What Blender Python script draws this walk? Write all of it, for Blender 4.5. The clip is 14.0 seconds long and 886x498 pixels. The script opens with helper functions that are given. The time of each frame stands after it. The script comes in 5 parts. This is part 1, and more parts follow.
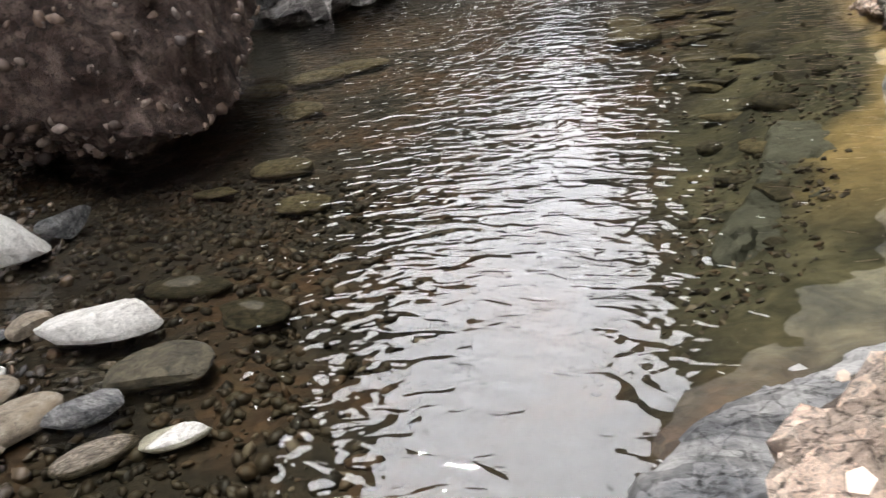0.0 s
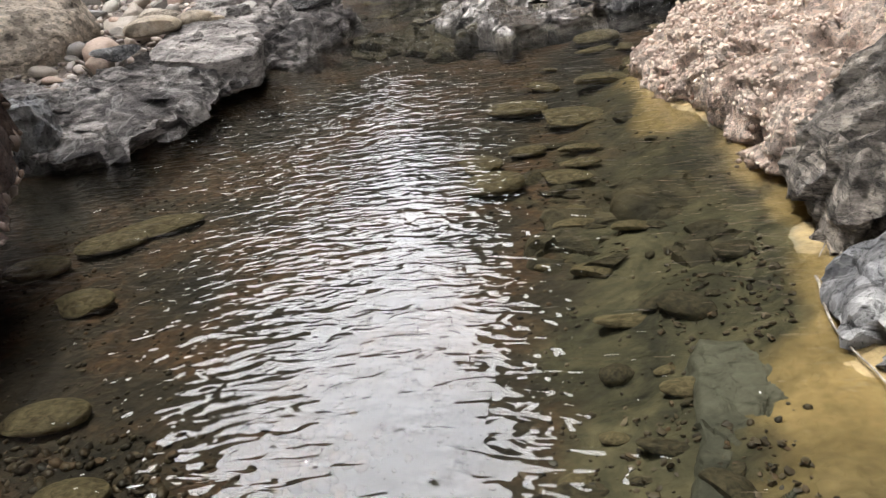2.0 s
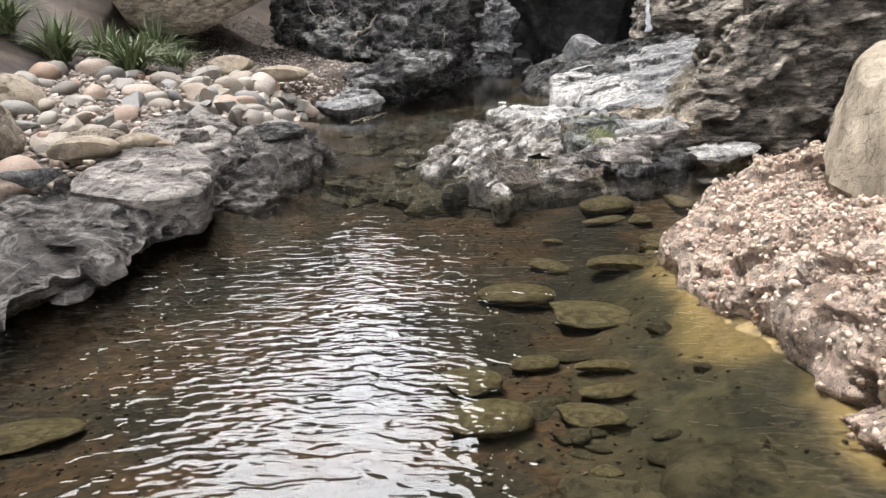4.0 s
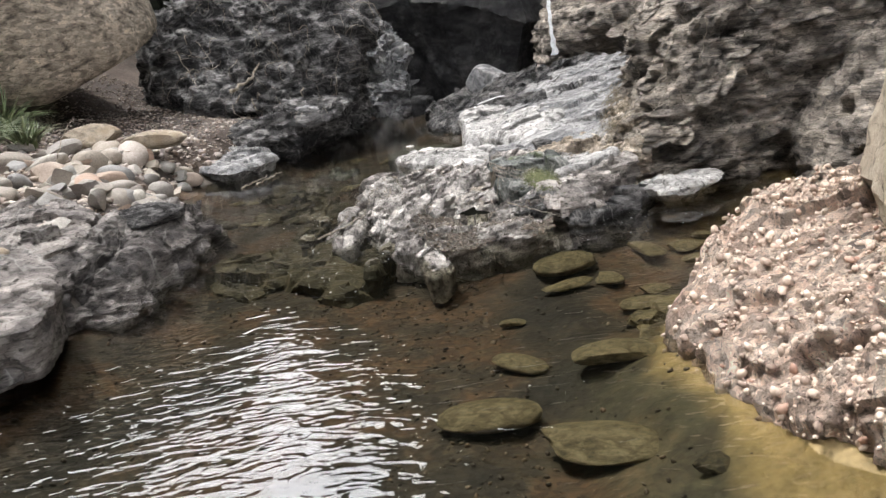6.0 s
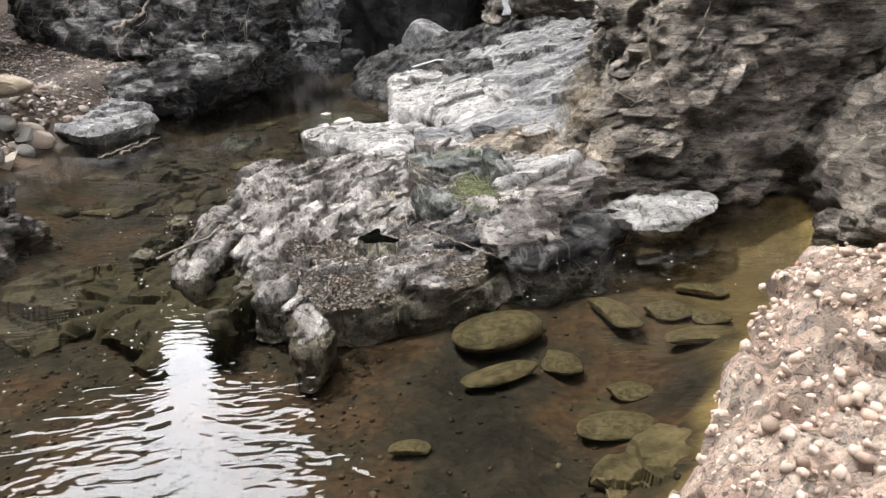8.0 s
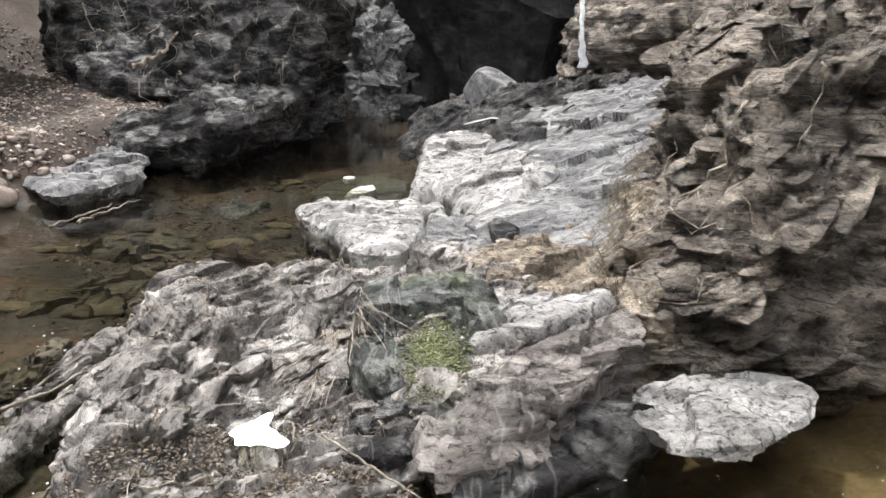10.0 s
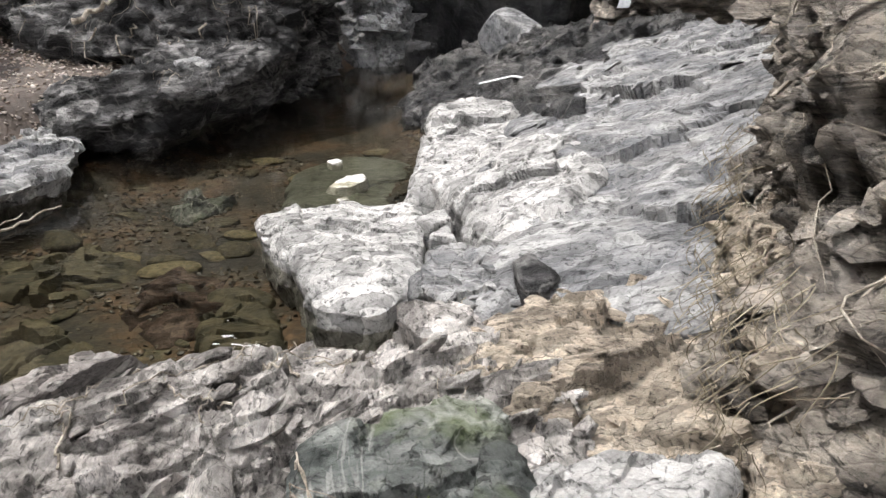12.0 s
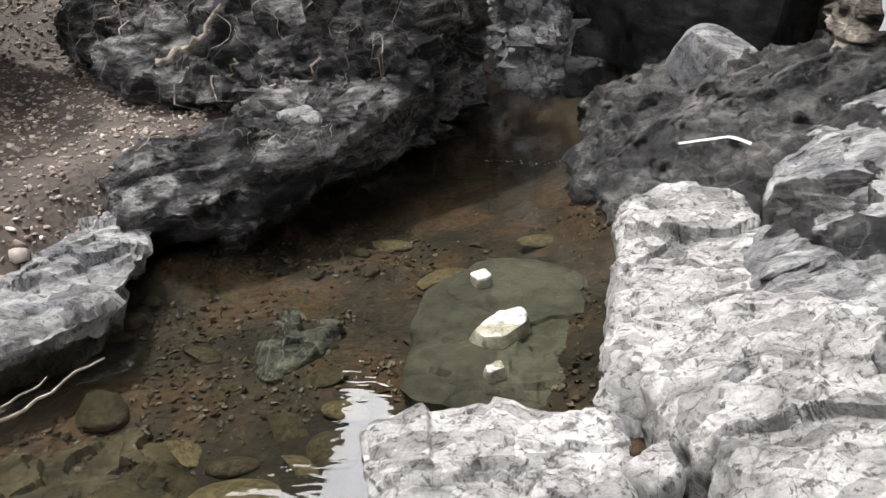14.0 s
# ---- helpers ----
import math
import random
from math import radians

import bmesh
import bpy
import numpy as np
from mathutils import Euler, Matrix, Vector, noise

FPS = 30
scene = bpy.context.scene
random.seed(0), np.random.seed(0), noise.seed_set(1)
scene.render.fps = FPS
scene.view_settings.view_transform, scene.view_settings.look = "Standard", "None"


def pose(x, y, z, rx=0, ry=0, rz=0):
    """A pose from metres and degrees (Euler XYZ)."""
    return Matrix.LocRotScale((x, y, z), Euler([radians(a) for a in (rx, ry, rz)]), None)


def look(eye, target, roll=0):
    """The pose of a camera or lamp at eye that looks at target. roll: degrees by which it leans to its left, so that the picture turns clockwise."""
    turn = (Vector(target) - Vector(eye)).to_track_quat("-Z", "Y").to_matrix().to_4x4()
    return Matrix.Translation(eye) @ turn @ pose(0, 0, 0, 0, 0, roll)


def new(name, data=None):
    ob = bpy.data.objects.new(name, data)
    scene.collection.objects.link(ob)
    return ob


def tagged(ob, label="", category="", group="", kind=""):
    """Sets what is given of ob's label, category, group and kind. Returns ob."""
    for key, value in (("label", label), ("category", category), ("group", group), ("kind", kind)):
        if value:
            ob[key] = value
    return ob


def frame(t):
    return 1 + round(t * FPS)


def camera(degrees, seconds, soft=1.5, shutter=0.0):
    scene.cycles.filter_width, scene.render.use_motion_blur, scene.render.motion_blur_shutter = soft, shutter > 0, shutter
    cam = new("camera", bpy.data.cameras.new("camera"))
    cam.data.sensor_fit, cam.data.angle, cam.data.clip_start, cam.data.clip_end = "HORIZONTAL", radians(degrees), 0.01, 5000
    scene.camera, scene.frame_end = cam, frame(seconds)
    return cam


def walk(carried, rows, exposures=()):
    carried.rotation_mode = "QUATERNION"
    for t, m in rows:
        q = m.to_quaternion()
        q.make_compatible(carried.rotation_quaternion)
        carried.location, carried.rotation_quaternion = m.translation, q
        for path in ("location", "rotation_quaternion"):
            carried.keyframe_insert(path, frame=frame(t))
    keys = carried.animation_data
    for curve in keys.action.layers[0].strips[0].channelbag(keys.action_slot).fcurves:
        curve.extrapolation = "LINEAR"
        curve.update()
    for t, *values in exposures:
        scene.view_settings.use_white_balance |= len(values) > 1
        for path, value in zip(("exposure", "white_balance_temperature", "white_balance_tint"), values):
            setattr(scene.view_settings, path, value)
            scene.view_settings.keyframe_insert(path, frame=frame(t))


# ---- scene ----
cam = camera(55.0, 14.0, soft=1.35, shutter=0.12)
PATH = [
    (0, (0.584, -0.269, 1.365), (-0.006, 1.411, 0.455), -9.6),
    (0.5, (0.380, 0.026, 1.403), (-0.427, 1.569, 0.419), -13.5),
    (1, (0.386, 0.395, 1.411), (-0.173, 2.103, 0.534), -12.5),
    (1.5, (0.421, 0.670, 1.550), (0.039, 2.453, 0.730), -11.2),
    (2, (0.376, 0.934, 1.553), (0.146, 2.742, 0.730), -7.7),
    (2.5, (0.231, 1.178, 1.560), (0.078, 2.994, 0.735), -5.9),
    (3, (0.185, 1.673, 1.491), (0.004, 3.518, 0.740), -4.7),
    (3.5, (0.196, 2.051, 1.516), (0.030, 3.948, 0.903), -1.9),
    (6, (0.000, 3.753, 1.467), (0.087, 5.689, 0.973), -6.8),
    (6.5, (0.026, 4.298, 1.407), (0.311, 6.226, 0.961), -2.5),
    (7, (0.088, 4.845, 1.425), (0.409, 6.752, 0.915), -2.5),
    (9.5, (1.063, 6.830, 1.501), (1.084, 8.723, 0.856), -1.6),
    (10, (1.202, 7.348, 1.525), (1.185, 9.274, 0.987), -0.2),
    (10.5, (1.125, 7.649, 1.487), (0.946, 9.529, 0.828), 2.1),
    (11, (0.976, 8.260, 1.570), (0.877, 10.147, 0.917), -1.2),
    (11.5, (1.023, 8.720, 1.662), (0.942, 10.606, 1.001), -2.8),
    (12, (1.269, 9.074, 1.588), (1.200, 10.949, 0.895), -1.9),
    (12.5, (1.262, 9.414, 1.572), (1.146, 11.297, 0.908), -2.3),
    (13, (0.969, 10.247, 1.604), (0.767, 12.110, 0.905), -1.2),
    (13.5, (0.878, 10.715, 1.758), (0.537, 12.545, 1.026), -3.4),
    (14, (0.922, 11.162, 1.841), (0.538, 12.980, 1.101), -4.4),
]
walk(cam, [(t, look(e, a, r)) for t, e, a, r in PATH], exposures=[(0.0, -0.46), (1.5, -0.46), (3.5, -0.3), (6.0, -0.4), (9.5, -0.37), (11.5, -0.32), (14.0, -0.4)])

# ---- light: a bright overcast sky over a narrow gorge, with a soft high sun ----
world = bpy.data.worlds.new("sky")
scene.world = world
world.use_nodes = True
wn, wl = world.node_tree.nodes, world.node_tree.links
sky = wn.new("ShaderNodeTexSky")
sky.sky_type, sky.sun_disc = "NISHITA", False
SUN_EL, SUN_AZ = 65.0, -44.0
sky.sun_elevation, sky.sun_rotation = radians(SUN_EL), radians(SUN_AZ)
sky_dim = wn.new("ShaderNodeVectorMath")
sky_dim.operation = "SCALE"
sky_dim.inputs["Scale"].default_value = 0.1
wl.new(sky.outputs[0], sky_dim.inputs[0])
cloud = wn.new("ShaderNodeMix")
cloud.data_type = "RGBA"
cloud.inputs["Factor"].default_value = 0.85
cloud.inputs[7].default_value = (1.0, 0.985, 1.0, 1)
wl.new(sky_dim.outputs[0], cloud.inputs[6])
wl.new(cloud.outputs[2], wn["Background"].inputs[0])
wn["Background"].inputs[1].default_value = 10.0
sun = new("sun", bpy.data.lights.new("sun", "SUN"))
sun.data.energy, sun.data.angle, sun.data.color = 5.0, radians(3), (1.0, 0.965, 0.92)
az, el = radians(SUN_AZ), radians(SUN_EL)
sun.matrix_world = look((math.sin(az) * math.cos(el) * 20, 5 + math.cos(az) * math.cos(el) * 20, math.sin(el) * 20), (0, 5, 0))


# ---- materials ----
class Nodes:
    """A short way to write a node material."""

    def __init__(self, name, rough=0.8, spec=0.3):
        self.mat = bpy.data.materials.new(name)
        self.mat.use_nodes = True
        self.n, self.l = self.mat.node_tree.nodes, self.mat.node_tree.links
        self.bsdf = self.n["Principled BSDF"]
        self.bsdf.inputs["Roughness"].default_value = rough
        self.bsdf.inputs["Specular IOR Level"].default_value = spec
        self.co = self.n.new("ShaderNodeTexCoord").outputs["Object"]

    def mapped(self, scale, rot=(0, 0, 0)):
        m = self.n.new("ShaderNodeMapping")
        m.inputs["Scale"].default_value = scale
        m.inputs["Rotation"].default_value = [radians(a) for a in rot]
        self.l.new(self.co, m.inputs[0])
        return m.outputs[0]

    def noise(self, scale, detail=6, rough=0.6, co=None, warp=0.0):
        t = self.n.new("ShaderNodeTexNoise")
        t.inputs["Scale"].default_value, t.inputs["Detail"].default_value = scale, detail
        t.inputs["Roughness"].default_value, t.inputs["Distortion"].default_value = rough, warp
        self.l.new(co or self.co, t.inputs["Vector"])
        return t.outputs["Fac"]

    def ridges(self, scale, detail=8, co=None, rough=0.6, warp=0.3):
        out = self.noise(scale, detail, rough, co, warp)
        t = self.n[-1]
        t.noise_type, t.normalize = "RIDGED_MULTIFRACTAL", True
        t.inputs["Lacunarity"].default_value = 2.1
        return out

    def cells(self, scale, feature="F1", co=None, out="Distance"):
        t = self.n.new("ShaderNodeTexVoronoi")
        t.feature = feature
        t.inputs["Scale"].default_value = scale
        self.l.new(co or self.co, t.inputs["Vector"])
        return t.outputs[out]

    def ramp(self, fac, stops):
        r = self.n.new("ShaderNodeValToRGB")
        e = r.color_ramp.elements
        while len(e) < len(stops):
            e.new(0.5)
        for el_, (p, c) in zip(e, stops):
            el_.position = p
            el_.color = (*c, 1) if isinstance(c, tuple) else (c, c, c, 1)
        self.l.new(fac, r.inputs[0])
        return r.outputs[0]

    def mix(self, fac, a, b, how="MIX"):
        m = self.n.new("ShaderNodeMix")
        m.data_type, m.blend_type = "RGBA", how
        for v, i in ((fac, 0), (a, 6), (b, 7)):
            if isinstance(v, (int, float)):
                m.inputs[i].default_value = v
            elif isinstance(v, tuple):
                m.inputs[i].default_value = (*v, 1)
            else:
                self.l.new(v, m.inputs[i])
        return m.outputs[2]

    def math(self, op, a, b=0.0):
        m = self.n.new("ShaderNodeMath")
        m.operation = op
        for v, i in ((a, 0), (b, 1)):
            if isinstance(v, (int, float)):
                m.inputs[i].default_value = v
            else:
                self.l.new(v, m.inputs[i])
        return m.outputs[0]

    def attr(self, name):
        a = self.n.new("ShaderNodeAttribute")
        a.attribute_name = name
        return a.outputs["Fac"]

    def random(self):
        return self.n.new("ShaderNodeObjectInfo").outputs["Random"]

    def island(self):
        return self.n.new("ShaderNodeNewGeometry").outputs["Random Per Island"]

    def bump(self, height, strength, dist, prev=None):
        b = self.n.new("ShaderNodeBump")
        b.inputs["Strength"].default_value, b.inputs["Distance"].default_value = strength, dist
        self.l.new(height, b.inputs["Height"])
        if prev is not None:
            self.l.new(prev, b.inputs["Normal"])
        return b.outputs[0]

    def done(self, colour, normal=None, rough=None):
        self.l.new(colour, self.bsdf.inputs["Base Color"])
        if normal is not None:
            self.l.new(normal, self.bsdf.inputs["Normal"])
        if rough is not None:
            self.l.new(rough, self.bsdf.inputs["Roughness"])
        return self.mat


def rock_material(name, dark, mid, light, stretch=(1, 1, 1), rot=(0, 0, 0), size=1.0, veins=0.0, stain=None, rough=0.75, relief=1.0, spec=0.3, bands=0.0):
    """Stone with blotches, grain, cracks and, at choice, layers, pale veins and a stain colour; shade is painted into
    cracks, creases and pits.
    """
    k = Nodes(name, rough, spec)
    co = k.mapped(tuple(size * s for s in stretch), rot)
    big, mid_, fine = k.noise(2.0, 8, 0.62, co, 0.6), k.noise(9, 9, 0.72, co, 0.4), k.noise(48, 6, 0.75, co, 0.3)
    col = k.ramp(big, [(0.34, dark), (0.47, mid), (0.62, light)])
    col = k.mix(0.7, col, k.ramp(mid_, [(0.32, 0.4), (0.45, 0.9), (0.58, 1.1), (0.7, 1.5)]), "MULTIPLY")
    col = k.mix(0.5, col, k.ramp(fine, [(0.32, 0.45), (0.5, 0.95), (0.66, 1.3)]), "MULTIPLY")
    # cracks, creases and pits darken the colour too, imitating shade in the fractures
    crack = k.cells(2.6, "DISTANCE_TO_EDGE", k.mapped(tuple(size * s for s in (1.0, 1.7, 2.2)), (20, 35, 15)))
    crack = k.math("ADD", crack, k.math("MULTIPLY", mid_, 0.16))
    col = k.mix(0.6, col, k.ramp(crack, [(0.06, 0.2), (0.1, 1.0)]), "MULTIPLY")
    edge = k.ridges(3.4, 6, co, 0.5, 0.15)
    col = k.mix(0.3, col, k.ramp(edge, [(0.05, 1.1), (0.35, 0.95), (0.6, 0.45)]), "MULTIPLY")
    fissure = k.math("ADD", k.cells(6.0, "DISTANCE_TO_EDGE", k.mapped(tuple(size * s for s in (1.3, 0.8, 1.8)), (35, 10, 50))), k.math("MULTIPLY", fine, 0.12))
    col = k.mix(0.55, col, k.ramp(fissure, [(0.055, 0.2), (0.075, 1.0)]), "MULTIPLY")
    if bands:
        # shade of the gaps between layers goes into the colour as dark bands
        layer = k.noise(1.0, 5, 0.62, k.mapped(tuple(size * s for s in (1.6, 1.6, 24.0)), rot), 0.9)
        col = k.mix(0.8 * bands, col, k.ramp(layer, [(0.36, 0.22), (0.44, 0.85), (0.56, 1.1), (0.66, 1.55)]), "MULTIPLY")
    if relief > 0.6:
        shard = k.cells(6.5, "F1", k.mapped(tuple(size * s for s in (0.8 * stretch[0], 1.3 * stretch[1], 1.2 * stretch[2])), (rot[0] + 25, rot[1] + 15, rot[2] + 30)), out="Color")
        col = k.mix(0.75, col, k.ramp(shard, [(0.22, 0.5), (0.5, 0.95), (0.78, 1.3)]), "MULTIPLY")
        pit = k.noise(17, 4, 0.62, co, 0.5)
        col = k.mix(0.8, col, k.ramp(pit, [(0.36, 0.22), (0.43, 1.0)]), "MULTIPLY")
    if stain:
        col = k.mix(k.ramp(k.noise(1.3, 5, 0.6, co), [(0.52, 0.0), (0.66, 0.8)]), col, stain)
    if veins:
        v = k.noise(1.6, 4, 0.5, k.mapped(tuple(size * s for s in (1.2, 0.6, 1.2)), (30, 20, 40)), 1.2)
        v = k.ramp(k.math("ABSOLUTE", k.math("SUBTRACT", v, 0.5)), [(0.0, 1.0), (0.022, 0.0)])
        col = k.mix(k.math("MULTIPLY", v, veins), col, (0.72, 0.7, 0.66))
    n = k.bump(mid_, 0.8 * relief, 0.06)
    if relief > 0.6:
        n = k.bump(shard, 0.35 * relief, 0.03, n)
        n = k.bump(k.ramp(pit, [(0.36, 0.0), (0.45, 1.0)]), 0.7 * relief, 0.014, n)
    n = k.bump(k.math("SUBTRACT", 1.0, edge), 0.35 * relief, 0.04, n)
    if bands:
        n = k.bump(layer, 0.9 * bands, 0.05, n)
    n = k.bump(fine, 0.9 * relief, 0.016, n)
    n = k.bump(k.ramp(crack, [(0.05, 0.0), (0.11, 1.0)]), 0.6 * relief, 0.012, n)
    n = k.bump(k.ramp(fissure, [(0.05, 0.0), (0.08, 1.0)]), 0.5 * relief, 0.012, n)
    return k.done(col, n)


def cobble_material(name, stops, rough=0.6):
    """Worn stream stones, each of its own tint."""
    k = Nodes(name, rough, 0.35)
    tone = k.ramp(k.random(), stops)
    col = k.mix(0.7, tone, k.ramp(k.noise(9, 8, 0.7), [(0.3, 0.5), (0.5, 0.95), (0.72, 1.3)]), "MULTIPLY")
    col = k.mix(0.5, col, k.ramp(k.noise(55, 4, 0.7), [(0.35, 0.6), (0.6, 1.2)]), "MULTIPLY")
    return k.done(col, k.bump(k.noise(30, 8, 0.7), 0.5, 0.008))


def pebble_material(name, stops, rough=0.6):
    """Loose gravel, a tint to each pebble."""
    k = Nodes(name, rough, 0.35)
    col = k.mix(0.6, k.ramp(k.island(), stops), k.ramp(k.noise(40, 5, 0.7), [(0.3, 0.55), (0.7, 1.3)]), "MULTIPLY")
    return k.done(col, k.bump(k.noise(120, 4, 0.7), 0.4, 0.004))


M = {}
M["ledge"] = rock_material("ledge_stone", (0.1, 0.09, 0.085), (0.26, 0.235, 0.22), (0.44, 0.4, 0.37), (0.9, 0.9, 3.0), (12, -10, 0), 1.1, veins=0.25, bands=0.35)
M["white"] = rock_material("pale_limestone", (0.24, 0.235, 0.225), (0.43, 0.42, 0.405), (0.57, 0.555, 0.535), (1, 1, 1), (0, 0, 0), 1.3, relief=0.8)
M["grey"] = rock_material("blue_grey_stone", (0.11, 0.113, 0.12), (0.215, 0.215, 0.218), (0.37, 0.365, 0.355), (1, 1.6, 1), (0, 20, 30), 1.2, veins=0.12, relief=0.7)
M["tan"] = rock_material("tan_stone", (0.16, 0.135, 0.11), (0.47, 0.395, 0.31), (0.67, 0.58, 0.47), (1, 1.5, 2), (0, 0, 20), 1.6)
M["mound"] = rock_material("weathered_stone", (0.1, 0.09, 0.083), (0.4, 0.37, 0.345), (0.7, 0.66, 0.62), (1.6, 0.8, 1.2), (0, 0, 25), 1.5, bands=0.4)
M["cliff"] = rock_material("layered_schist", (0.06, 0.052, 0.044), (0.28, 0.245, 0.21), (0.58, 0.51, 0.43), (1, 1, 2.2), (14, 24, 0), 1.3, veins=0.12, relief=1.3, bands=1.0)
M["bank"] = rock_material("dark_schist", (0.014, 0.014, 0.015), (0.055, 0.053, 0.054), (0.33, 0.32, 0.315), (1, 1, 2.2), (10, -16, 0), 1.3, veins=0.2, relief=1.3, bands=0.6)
# darker copy of the ledge stone, with the front's shade in its colour
M["shaded_ledge"] = rock_material("shaded_ledge_stone", (0.045, 0.04, 0.04), (0.15, 0.135, 0.128), (0.42, 0.385, 0.36), (0.9, 0.9, 2.6), (12, -10, 0), 1.2, veins=0.3, relief=1.2, bands=0.6)
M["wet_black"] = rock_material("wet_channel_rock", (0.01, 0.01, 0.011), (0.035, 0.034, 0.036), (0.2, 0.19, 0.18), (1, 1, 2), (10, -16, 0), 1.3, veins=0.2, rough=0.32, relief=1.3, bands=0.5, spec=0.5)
M["green"] = rock_material("dark_green_stone", (0.06, 0.068, 0.064), (0.15, 0.162, 0.152), (0.33, 0.335, 0.315), (1, 1, 1), (0, 0, 0), 1.5, veins=0.3, stain=(0.16, 0.2, 0.09))
M["beige"] = rock_material("smooth_beige_stone", (0.17, 0.14, 0.105), (0.3, 0.25, 0.19), (0.43, 0.37, 0.29), (1, 1, 1), (0, 0, 0), 0.8, stain=(0.26, 0.2, 0.13), relief=0.5)
M["wet"] = rock_material("wet_algae_stone", (0.08, 0.066, 0.037), (0.17, 0.14, 0.08), (0.28, 0.23, 0.14), (1, 1, 1), (0, 0, 0), 2.0, rough=0.5, relief=0.5)
M["wet_dark"] = rock_material("wet_brown_stone", (0.028, 0.025, 0.016), (0.07, 0.06, 0.038), (0.13, 0.11, 0.07), (1, 1, 1), (0, 0, 0), 2.0, rough=0.5, relief=0.5)
# wet rock turned near black to stand in for the cave-like shade upstream
M["black"] = rock_material("cave_shade_wet_rock", (0.008, 0.008, 0.009), (0.022, 0.022, 0.024), (0.07, 0.068, 0.066), (1, 1, 2), (10, -16, 0), 1.0, rough=0.5)
M["brown"] = rock_material("red_brown_matrix", (0.035, 0.022, 0.018), (0.11, 0.07, 0.056), (0.26, 0.19, 0.16), (1, 1, 1), (0, 0, 0), 2.6, relief=1.4)
M["pink"] = rock_material("pink_matrix", (0.6, 0.44, 0.345), (0.82, 0.63, 0.51), (0.88, 0.73, 0.61), (1, 1, 1), (0, 0, 0), 2.6, relief=1.5)
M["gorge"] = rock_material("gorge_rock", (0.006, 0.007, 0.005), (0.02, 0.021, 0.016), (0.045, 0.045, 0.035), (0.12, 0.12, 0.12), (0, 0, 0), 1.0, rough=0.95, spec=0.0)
M["cobble"] = cobble_material("cobbles", [(0.0, (0.14, 0.13, 0.12)), (0.25, (0.33, 0.285, 0.235)), (0.5, (0.22, 0.215, 0.21)), (0.72, (0.4, 0.37, 0.32)), (0.9, (0.36, 0.25, 0.19)), (1.0, (0.46, 0.44, 0.4))])
M["pale_stone"] = rock_material("pale_broken_stone", (0.4, 0.38, 0.35), (0.64, 0.62, 0.58), (0.74, 0.72, 0.68), (1, 1, 1), (0, 0, 0), 2.2, relief=0.4)
M["pool_slab"] = rock_material("grey_green_pool_slab", (0.045, 0.047, 0.037), (0.085, 0.087, 0.07), (0.135, 0.137, 0.112), (1, 1, 1), (0, 0, 0), 1.4, rough=0.5, relief=0.4)
M["gravel"] = pebble_material("dry_gravel", [(0.0, (0.16, 0.12, 0.1)), (0.3, (0.34, 0.28, 0.23)), (0.6, (0.24, 0.21, 0.2)), (0.85, (0.46, 0.4, 0.34)), (1.0, (0.6, 0.55, 0.5))])
M["wet_gravel"] = pebble_material("wet_gravel", [(0.0, (0.02, 0.017, 0.014)), (0.4, (0.06, 0.045, 0.032)), (0.75, (0.09, 0.073, 0.048)), (0.93, (0.13, 0.085, 0.055)), (1.0, (0.26, 0.22, 0.17))], 0.4)
M["clast"] = pebble_material("conglomerate_pebbles", [(0.0, (0.26, 0.19, 0.15)), (0.3, (0.6, 0.47, 0.38)), (0.6, (0.52, 0.41, 0.33)), (0.9, (0.7, 0.58, 0.48)), (1.0, (0.38, 0.22, 0.16))])
M["dark_clast"] = pebble_material("brown_conglomerate_pebbles", [(0.0, (0.06, 0.045, 0.04)), (0.4, (0.17, 0.115, 0.085)), (0.75, (0.12, 0.1, 0.09)), (0.95, (0.2, 0.15, 0.12)), (1.0, (0.3, 0.24, 0.21))])


def bed_material():
    """The ground: brown gravel under water, a green rock shelf, ochre silt, dry soil on the banks."""
    k = Nodes("stream_bed", 0.6, 0.3)
    big, fine = k.noise(1.7, 8, 0.6), k.noise(22, 8, 0.72)
    peb = k.cells(26, "F1", out="Color")
    gravel = k.mix(0.65, k.ramp(big, [(0.36, (0.016, 0.013, 0.01)), (0.48, (0.045, 0.035, 0.024)), (0.58, (0.085, 0.048, 0.026)), (0.7, (0.075, 0.068, 0.042))]),
                   k.ramp(peb, [(0.2, 0.45), (0.6, 1.0), (0.9, 1.7)]), "MULTIPLY")
    shelf = k.ramp(k.noise(3.5, 8, 0.65, warp=0.8), [(0.36, (0.021, 0.021, 0.013)), (0.5, (0.07, 0.066, 0.039)), (0.66, (0.15, 0.135, 0.08))])
    silt = k.ramp(k.noise(4.0, 7, 0.6), [(0.3, (0.2, 0.15, 0.065)), (0.6, (0.4, 0.295, 0.14)), (0.8, (0.48, 0.37, 0.19))])
    soil = k.ramp(big, [(0.3, (0.03, 0.023, 0.018)), (0.55, (0.08, 0.06, 0.048)), (0.75, (0.15, 0.115, 0.09))])
    col = k.mix(k.attr("green"), gravel, shelf)
    col = k.mix(k.attr("silt"), col, silt)
    col = k.mix(k.attr("dry"), col, soil)
    col = k.mix(0.6, col, k.ramp(fine, [(0.3, 0.5), (0.5, 0.95), (0.7, 1.3)]), "MULTIPLY")
    n = k.bump(fine, 0.6, 0.02)
    n = k.bump(k.cells(26), 0.5, 0.012, n)
    return k.done(col, n)


M["bed"] = bed_material()


